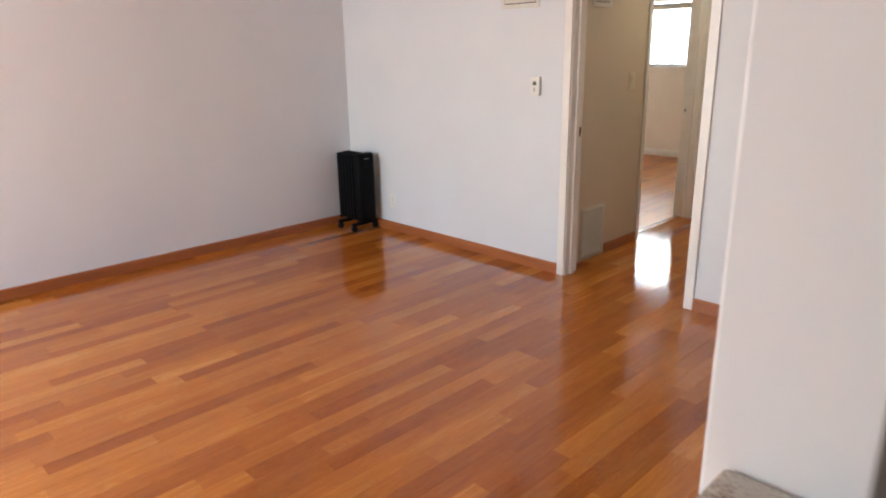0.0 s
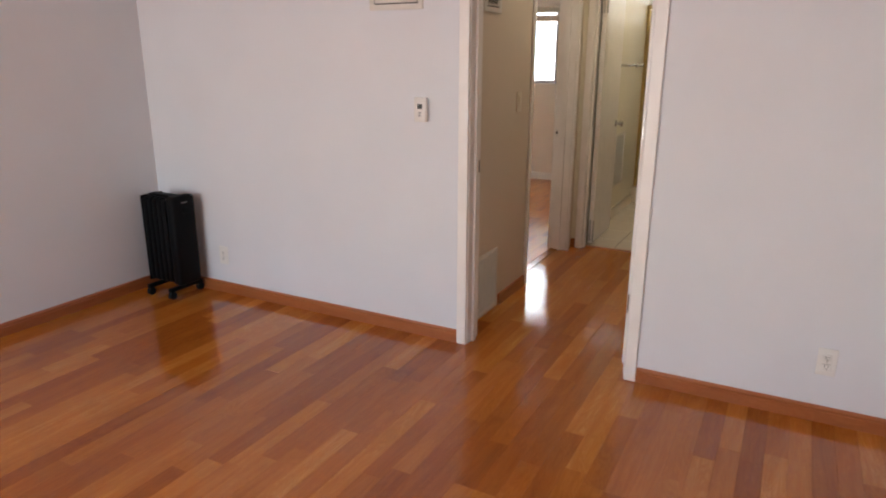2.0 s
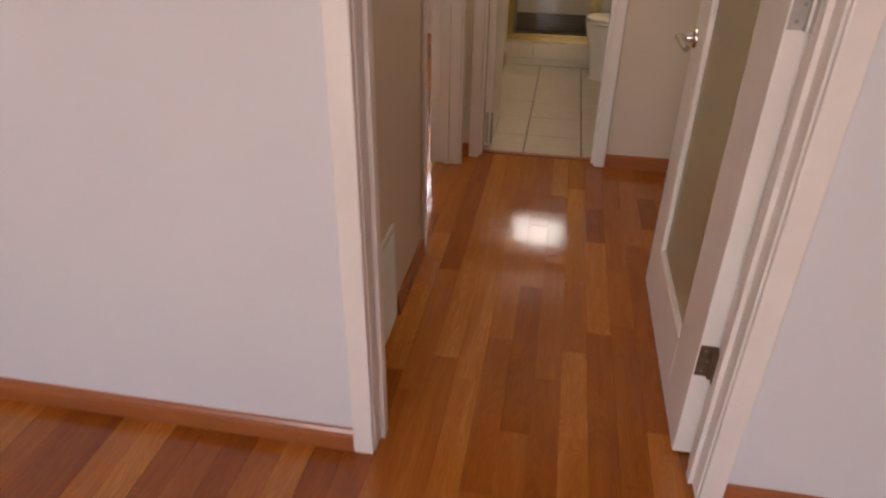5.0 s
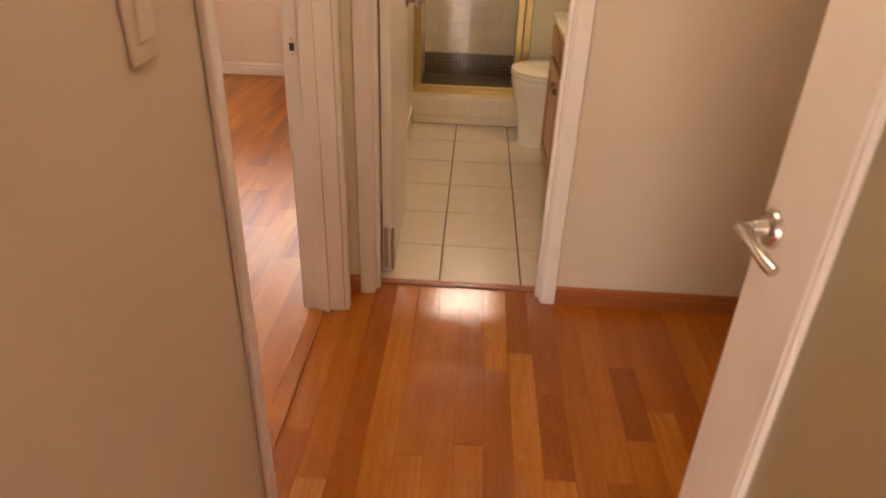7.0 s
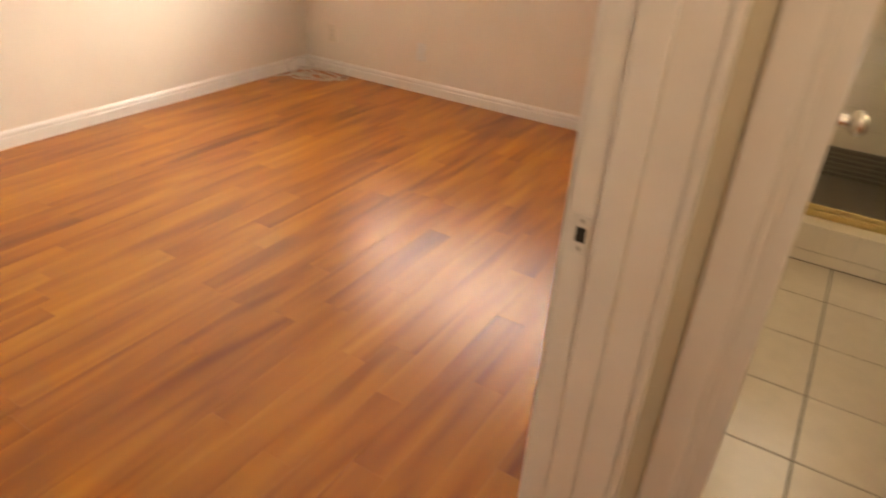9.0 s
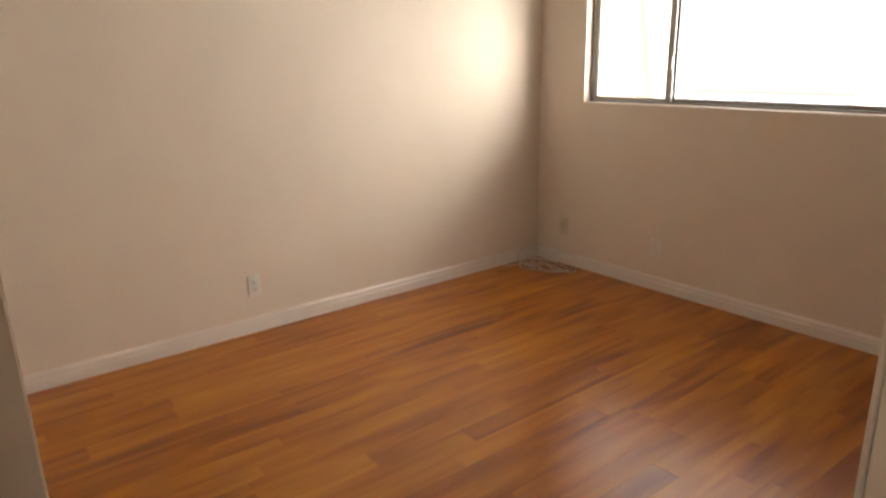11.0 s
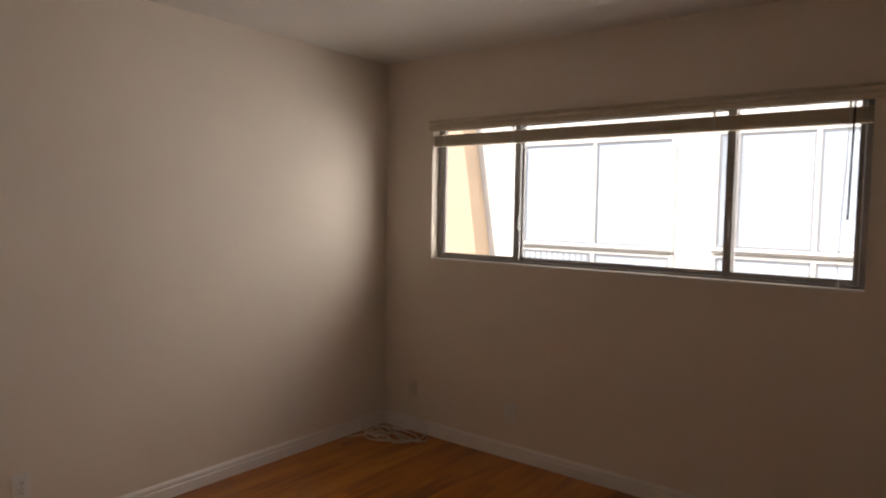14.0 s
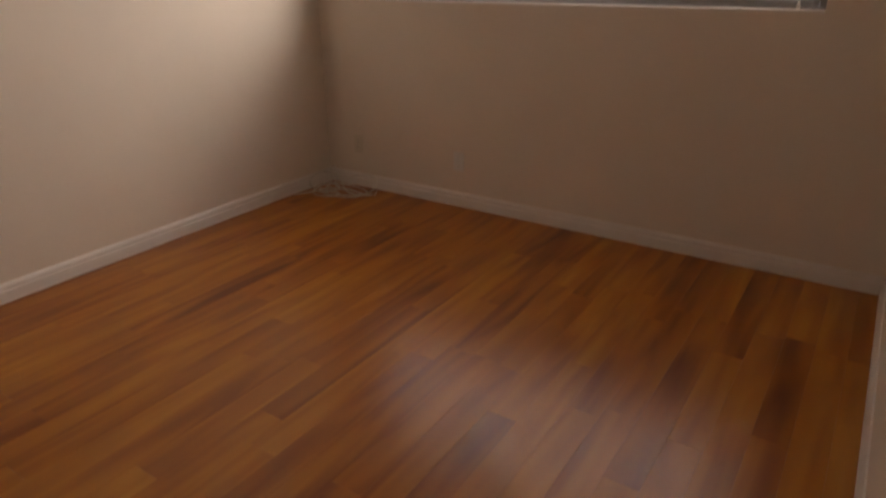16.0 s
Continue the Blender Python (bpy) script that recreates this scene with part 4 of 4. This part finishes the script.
def sash(x0, x1, y0, y1, left, right):
    s = part("sash", boxes(((x0, y0, WZ0 + 0.0225), (x0 + left, y1, WZ1 - 0.031)), ((x1 - right, y0, WZ0 + 0.0225), (x1, y1, WZ1 - 0.031)),
                           ((x0 + left, y0, WZ0 + 0.0225), (x1 - right, y1, WZ0 + 0.046)), ((x0 + left, y0, WZ1 - 0.055), (x1 - right, y1, WZ1 - 0.031)), bevel=0.002), M["alu"], w)
    g = part("pane", boxes(((x0 + left, (y0 + y1) / 2 - 0.002, WZ0 + 0.046), (x1 - right, (y0 + y1) / 2 + 0.002, WZ1 - 0.055))), M["glass"], s, "clear glass")
    g.visible_shadow = False
    return s


sl = sash(WX0 + 0.032, -2.345, 4.928, 4.948, 0.022, 0.040)
sash(-2.385, -1.160, 4.952, 4.972, 0.050, 0.034)
sr = sash(-1.205, WX1 - 0.032, 4.928, 4.948, 0.040, 0.022)
part("latch", box(bmesh.new(), (-2.356, 4.914, 1.35), (-2.344, 4.928, 1.43), 0.002), M["alu"], sl)
part("latch", box(bmesh.new(), (-1.192, 4.914, 1.35), (-1.180, 4.928, 1.43), 0.002), M["alu"], sr)
part("window_sill", boxes(((WX0 + 0.001, 4.862, WZ0 + 0.0005), (WX1 - 0.001, 4.924, WZ0 + 0.010)), bevel=0.002), M["trim"], w, "white painted sill")

bl = thing("window_blind", (0, 0, 0), "cream slatted blind pulled up below its valance", "blind")
VAL = [(0.0005, 0), (0.020, 0), (0.024, 0.008), (0.024, 0.022), (0.018, 0.027), (0.026, 0.034), (0.026, 0.046), (0.018, 0.051), (0.030, 0.060), (0.030, 0.066), (0.0005, 0.066)]
part("valance", sweep(bmesh.new(), VAL, (-2.962, 4.86, 1.938), (-0.575, 4.86, 1.938), (0, -1, 0)), M["blind"], bl, "ribbed wooden valance")
part("head_rail", box(bmesh.new(), (WX0 + 0.004, 4.870, 1.955), (WX1 - 0.004, 4.910, 1.9995), 0.002), M["blind"], bl)
slat = mesh_of("slat", box(bmesh.new(), (WX0 + 0.006, 4.868, -0.0014), (WX1 - 0.006, 4.917, 0.0014), 0.001, 1), M["blind"])
for k in range(15):
    ob = new("slat", slat)
    ob.parent = bl
    ob.matrix_basis = pose(random.uniform(-0.002, 0.002), random.uniform(-0.0015, 0.0015), 1.866 + 0.0033 * k)
part("bottom_rail", box(bmesh.new(), (WX0 + 0.006, 4.867, 1.845), (WX1 - 0.006, 4.918, 1.863), 0.003, 2), M["blind"], bl)
for x in (-2.86, -2.36, -1.25, -0.70):
    part("ladder_tape", boxes(((x - 0.006, 4.8645, 1.845), (x + 0.006, 4.8655, 1.956))), M["cable"], bl)
part("wand", tube(bmesh.new(), (-0.690, 4.862, 1.44), (-0.684, 4.866, 1.94), 0.0045), M["slot"], bl, "dark tilt wand", smooth=True)
part("lift_cord", cord(bmesh.new(), [(-0.70, 4.866, 1.94), (-0.703, 4.860, 1.7), (-0.712, 4.858, 1.45), (-0.716, 4.858, 1.2), (-0.714, 4.858, 1.165)], 0.0018, 6), M["cable"], bl, smooth=True)
part("cord_tassel", lathe(bmesh.new(), [(0.003, 0.0), (0.008, 0.003), (0.006, 0.02), (0.002, 0.03)], pose(-0.714, 4.858, 1.148)), M["plastic"], bl, smooth=True)

# loose cables in the corner
cb = thing("loose_cables", (-3.13, 4.68, 0), "tangle of loose white cables on the corner floor", "cable")
rng = random.Random(5)


def loops(cx, cy, rx, ry, turns, start, lift):
    pts = []
    n = int(turns * 22)
    for k in range(n + 1):
        a = start + 2 * math.pi * turns * k / n
        wob = 1 + 0.18 * math.sin(a * 1.7 + start)
        z = 0.006 + lift * max(0.0, math.sin(a * 0.5 + start)) ** 2
        pts.append((cx + rx * wob * math.cos(a), cy + ry * wob * math.sin(a), z))
    return pts


for cx, cy, rx, ry, turns, start, lift in ((-0.10, 0.0, 0.10, 0.075, 1.8, 0.4, 0.09), (0.05, -0.03, 0.13, 0.07, 1.6, 2.2, 0.09), (0.15, 0.05, 0.11, 0.06, 1.3, 4.0, 0.11), (-0.02, -0.08, 0.09, 0.05, 1.2, 1.0, 0.06), (0.0, 0.03, 0.17, 0.10, 1.4, 5.2, 0.08)):
    part("cable", cord(bmesh.new(), loops(cx, cy, rx, ry, turns, start, lift), 0.0036, 8), M["cable"], cb, smooth=True)
part("cable", cord(bmesh.new(), [(-0.19, 0.155, 0.10), (-0.17, 0.14, 0.06), (-0.13, 0.08, 0.012), (-0.10, 0.0, 0.006), (-0.12, -0.10, 0.006), (-0.17, -0.20, 0.006)], 0.0036, 8), M["cable"], cb, smooth=True)
part("cable", cord(bmesh.new(), [(-0.16, 0.16, 0.11), (-0.14, 0.13, 0.05), (-0.06, 0.05, 0.008), (0.06, 0.06, 0.006), (0.20, 0.03, 0.006), (0.26, 0.06, 0.008), (0.22, 0.12, 0.006)], 0.0036, 8), M["cable"], cb, smooth=True)

# ---- outside the bedroom window ----
structure("ground", boxes(((-200, -200, -3.1), (200, 200, -2.9))), M["concrete"], "grey concrete courtyard ground", "ground")
ap = thing("apartment_building", (0, 8.5, -2.9), "white stucco apartment building across the courtyard", "building")
part("wall", boxes(((-9, 0, 0), (6, 6, 8.6))), M["facade"], ap)
part("roof", boxes(((-9.3, -0.4, 8.6), (6.3, 6.3, 8.85))), M["facade"], ap)
FZ = 2.9


def facade_window(x0, x1, z0, z1, mullions, shade, slats=(), louvres=()):
    """A sliding window: outer frame, grey sash lines, tinted panes between the mullions."""
    z0, z1 = FZ + z0, FZ + z1
    f = part("window", boxes(((x0 - 0.03, -0.045, z0 - 0.03), (x0, -0.002, z1 + 0.03)), ((x1, -0.045, z0 - 0.03), (x1 + 0.03, -0.002, z1 + 0.03)),
                             ((x0, -0.045, z0 - 0.03), (x1, -0.002, z0)), ((x0, -0.045, z1), (x1, -0.002, z1 + 0.03)),
                             *[((m - 0.017, -0.045, z0), (m + 0.017, -0.002, z1)) for m in mullions]), M["facade"], ap)
    edges = [x0] + [m for m in mullions] + [x1]
    for k, (a, c) in enumerate(zip(edges, edges[1:])):
        a, c = a + (0.017 if k else 0), c - (0.017 if k < len(edges) - 2 else 0)
        part("sash", boxes(((a, -0.034, z0), (a + 0.018, -0.004, z1)), ((c - 0.018, -0.034, z0), (c, -0.004, z1)), ((a + 0.018, -0.034, z0), (c - 0.018, -0.004, z0 + 0.016)), ((a + 0.018, -0.034, z1 - 0.018), (c - 0.018, -0.004, z1))), M["facadeframe"], f)
        part("pane", boxes(((a + 0.018, -0.018, z0 + 0.016), (c - 0.018, -0.008, z1 - 0.018))), M["shade"] if k in slats else M["facadeframe"] if k in louvres else M[shade], f, "facade pane, the pale ones tinted with sky reflection")
        if k in slats:
            n = int((z1 - z0) / 0.024)
            part("shade_slats", boxes(*[((a + 0.02, -0.022, z0 + 0.02 + 0.024 * i), (c - 0.02, -0.0185, z0 + 0.036 + 0.024 * i + 0.003 * math.sin(i * 2.3))) for i in range(n - 1)]), M[shade], f)
        if k in louvres:
            n = int((c - a) / 0.075)
            part("shade_slats", boxes(*[((a + 0.02 + 0.075 * i, -0.024, z0 + 0.02), (a + 0.075 + 0.075 * i, -0.0185, z1 - 0.02)) for i in range(n)]), M[shade], f)
    part("sill", boxes(((x0 - 0.03, -0.075, z0 - 0.060), (x1 + 0.03, -0.002, z0 - 0.0305))), M["alu"], f)
    return f


facade_window(-4.46, -2.70, 1.09, 2.22, (-3.56,), "paneblue")
facade_window(-4.46, -2.70, 0.20, 0.99, (-3.56,), "paneblue", louvres=(0,))
facade_window(-2.24, 0.30, 1.12, 2.24, (-2.07, -1.37, -0.5), "paneblue", slats=(0, 1))
facade_window(-2.24, 0.30, 0.20, 1.02, (-1.37, -0.5), "paneblue")
facade_window(0.9, 2.6, 1.12, 2.24, (1.7,), "paneblue")
bm = bmesh.new()
top = [bm.verts.new(p) for p in ((-9.0, -0.30, 5.9), (-5.30, -0.30, 5.9), (-4.75, -0.30, 2.4), (-4.75, -0.30, 0.0), (-9.0, -0.30, 0.0))]
f = bm.faces.new(top)
ext = bmesh.ops.extrude_face_region(bm, geom=[f])
bmesh.ops.translate(bm, verts=[v for v in ext["geom"] if isinstance(v, bmesh.types.BMVert)], vec=(0, 0.296, 0))
part("side_wing", bm, M["stucco"], ap, "peach stucco wing with a slanted edge")

# ---- floors' pieces ----
def plank_mesh(name, w, material):
    """A board of unit length with eased long edges."""
    c, d = 0.0005, 0.012
    h = w / 2 - 0.0001
    prof = [(-h, -d), (h, -d), (h, -c), (h - c, 0), (-h + c, 0), (-h, -c)]
    bm = bmesh.new()
    ends = [[bm.verts.new((x, y, z)) for x, z in prof] for y in (-0.5, 0.5)]
    n = len(prof)
    for i in range(n):
        bm.faces.new((ends[0][i], ends[0][(i + 1) % n], ends[1][(i + 1) % n], ends[1][i]))
    bm.faces.new(list(reversed(ends[0])))
    bm.faces.new(ends[1])
    return mesh_of(name, bm, material)


def board_floor(name, strips, width, lengths, near, material, far_material, label, seed, tilt=0.0):
    """Strip flooring along y: boards inside the near stretch are pieces, the rest one mesh."""
    rng = random.Random(seed)
    root = tagged(new(name), label, "floor", kind="structure")
    unit = plank_mesh("plank", width, material)
    verts, faces = [], []
    c, d, h = 0.0005, 0.012, width / 2 - 0.0001
    prof = [(-h, -d), (h, -d), (h, -c), (h - c, 0), (-h + c, 0), (-h, -c)]
    count = 0
    for x, y0, y1 in strips:
        y = y0 - rng.uniform(0, lengths[1] * 0.8)
        while y < y1:
            end = y + rng.uniform(*lengths)
            a, b = max(y, y0), min(end, y1)
            if y1 - b < 0.30:
                b = end = y1
            if b - a > 0.02:
                mid = (a + b) / 2
                lift = rng.uniform(-0.00025, 0.00025)
                if near[0] < x < near[1] and near[2] < mid < near[3] and count < 300:
                    ob = new("plank", unit)
                    ob.parent = root
                    ob.location = (x, mid, lift)
                    ob.scale = (1, b - a - 0.0006, 1)
                    ob.rotation_euler = (radians(rng.uniform(-0.25, 0.25) * tilt), radians(rng.uniform(-tilt, tilt)), 0)
                    count += 1
                else:
                    k = len(verts)
                    verts += [(x + px, yy, pz + lift) for yy in (a + 0.0003, b - 0.0003) for px, pz in prof]
                    faces += [tuple(k + i for i in (j, (j + 1) % 6, 6 + (j + 1) % 6, 6 + j)) for j in range(6)]
                    faces += [tuple(k + j for j in reversed(range(6))), tuple(k + 6 + j for j in range(6))]
            y = end
    me = bpy.data.meshes.new("planks")
    me.from_pydata(verts, [], faces)
    me.materials.append(far_material)
    rest = new("planks", me)
    rest.parent = root
    tagged(rest, kind="stuff")
    return root


OW = 0.079
strips = []
i = 0
x = -2.16 + OW / 2
while x < 4.6:
    in_hall = -0.08 < x < 1.95 + OW / 2
    strips.append((x, -5.6, 2.121 if in_hall else 0.02))
    x += OW
board_floor("floor_living", strips, OW, (0.30, 1.05), (-1.0, 1.15, -2.3, 2.06), M["oak"], M["oak_far"], "glossy orange-brown strip wood floor", 7, 0.22)
LWID = 0.1052
strips = []
x = -0.152 - LWID / 2
while x > -3.40:
    strips.append((x, 0.12, 4.86))
    x -= LWID
board_floor("floor_bedroom", strips, LWID, (0.45, 1.15), (-2.9, 0, 1.2, 4.86), M["lam"], M["lam_far"], "satin orange-brown laminate plank floor", 11)


def tile_mesh(name, sx, sy, sz, material, ease=0.002):
    return mesh_of(name, box(bmesh.new(), (-sx / 2, -sy / 2, -sz), (sx / 2, sy / 2, 0), ease, 1), material)


# bathroom floor tiles
root = structure("floor_bath", boxes(((0, 2.152, -0.0155), (1.28, 3.965, -0.0035))), M["grout"], "cream square floor tiles with dark grout", "floor")
TS = 0.3085
unit = tile_mesh("floor_tile", TS - 0.006, TS - 0.006, 0.010, M["tile"])
cols = [(0.279 + TS * k, 0.279 + TS * (k + 1)) for k in range(-1, 4)]
rows_y = [2.438 - TS + TS * k for k in range(0, 6)]
for cx0, cx1 in cols:
    for ry in rows_y:
        a, b = max(cx0, 0.0) + 0.003, min(cx1, 1.28) - 0.003
        c, d = max(ry, 2.152) + 0.002, min(ry + TS, 3.965) - 0.003
        if b - a < 0.03 or d - c < 0.03:
            continue
        ob = new("floor_tile", unit)
        ob.parent = root
        ob.location = ((a + b) / 2, (c + d) / 2, 0.0)
        ob.scale = ((b - a) / (TS - 0.006), (d - c) / (TS - 0.006), 1)

# shower: curb, pan, wall tiles
root = structure("shower_curb", boxes(((0, 3.970, 0), (0.69, 4.115, 0.158))), M["palegrout"], "white tiled shower curb", "shower curb")
CT = 0.108
unit = tile_mesh("curb_tile", CT - 0.003, CT - 0.003, 0.006, M["walltile"], 0.0015)
for k in range(7):
    x0, x1 = CT * k + 0.0015, min(CT * (k + 1), 0.69) - 0.0015
    if x1 - x0 < 0.02:
        continue
    for z0, z1 in ((0.0, 0.052), (0.052, 0.160)):
        ob = new("curb_tile", unit)
        ob.parent = root
        ob.matrix_basis = pose((x0 + x1) / 2, 3.9645, (z0 + z1) / 2, 90, 0, 0) @ Matrix.Diagonal(((x1 - x0) / (CT - 0.003), (z1 - z0 - 0.003) / (CT - 0.003), 1, 1))
    ob = new("curb_tile", unit)
    ob.parent = root
    ob.matrix_basis = pose((x0 + x1) / 2, 4.04, 0.1645) @ Matrix.Diagonal(((x1 - x0) / (CT - 0.003), 0.150 / (CT - 0.003), 1, 1))

structure("shower_pan", boxes(((0, 4.115, 0), (0.69, 4.95, 0.05))), M["mosaic"], "dark mosaic shower floor", "shower floor")
structure("shower_pan_wall", boxes(((0.0, 4.944, 0.05), (0.69, 4.9495, 0.205)), ((0.0005, 4.115, 0.05), (0.006, 4.944, 0.205)), ((0.684, 4.115, 0.05), (0.6895, 4.944, 0.205))),
          M["mosaic_wall"], "dark mosaic band round the shower floor", "shower wall")
root = structure("shower_wall_tiles", boxes(((0.0005, 4.115, 0.205), (0.004, 4.944, 2.3)), ((0.686, 4.115, 0.205), (0.6895, 4.944, 2.3))), M["palegrout"], "white tiled shower walls", "shower wall")
for k in range(7):
    for j in range(15):
        x0, x1 = CT * k + 0.001, min(CT * (k + 1), 0.69) - 0.001
        z0 = 0.206 + CT * j
        if x1 - x0 < 0.02:
            continue
        ob = new("curb_tile", unit)
        ob.name = "wall_tile"
        ob.parent = root
        ob.matrix_basis = pose((x0 + x1) / 2, 4.944, z0 + CT / 2, 90, 0, 0) @ Matrix.Diagonal(((x1 - x0) / (CT - 0.003), 1.01, 1, 1))
for j in range(12):
    for k in range(7):
        y0 = 4.13 + CT * k
        ob = new("wall_tile", unit)
        ob.parent = root
        ob.matrix_basis = pose(0.010, y0 + CT / 2, 0.206 + CT * (j + 0.5), 90, 0, 90)
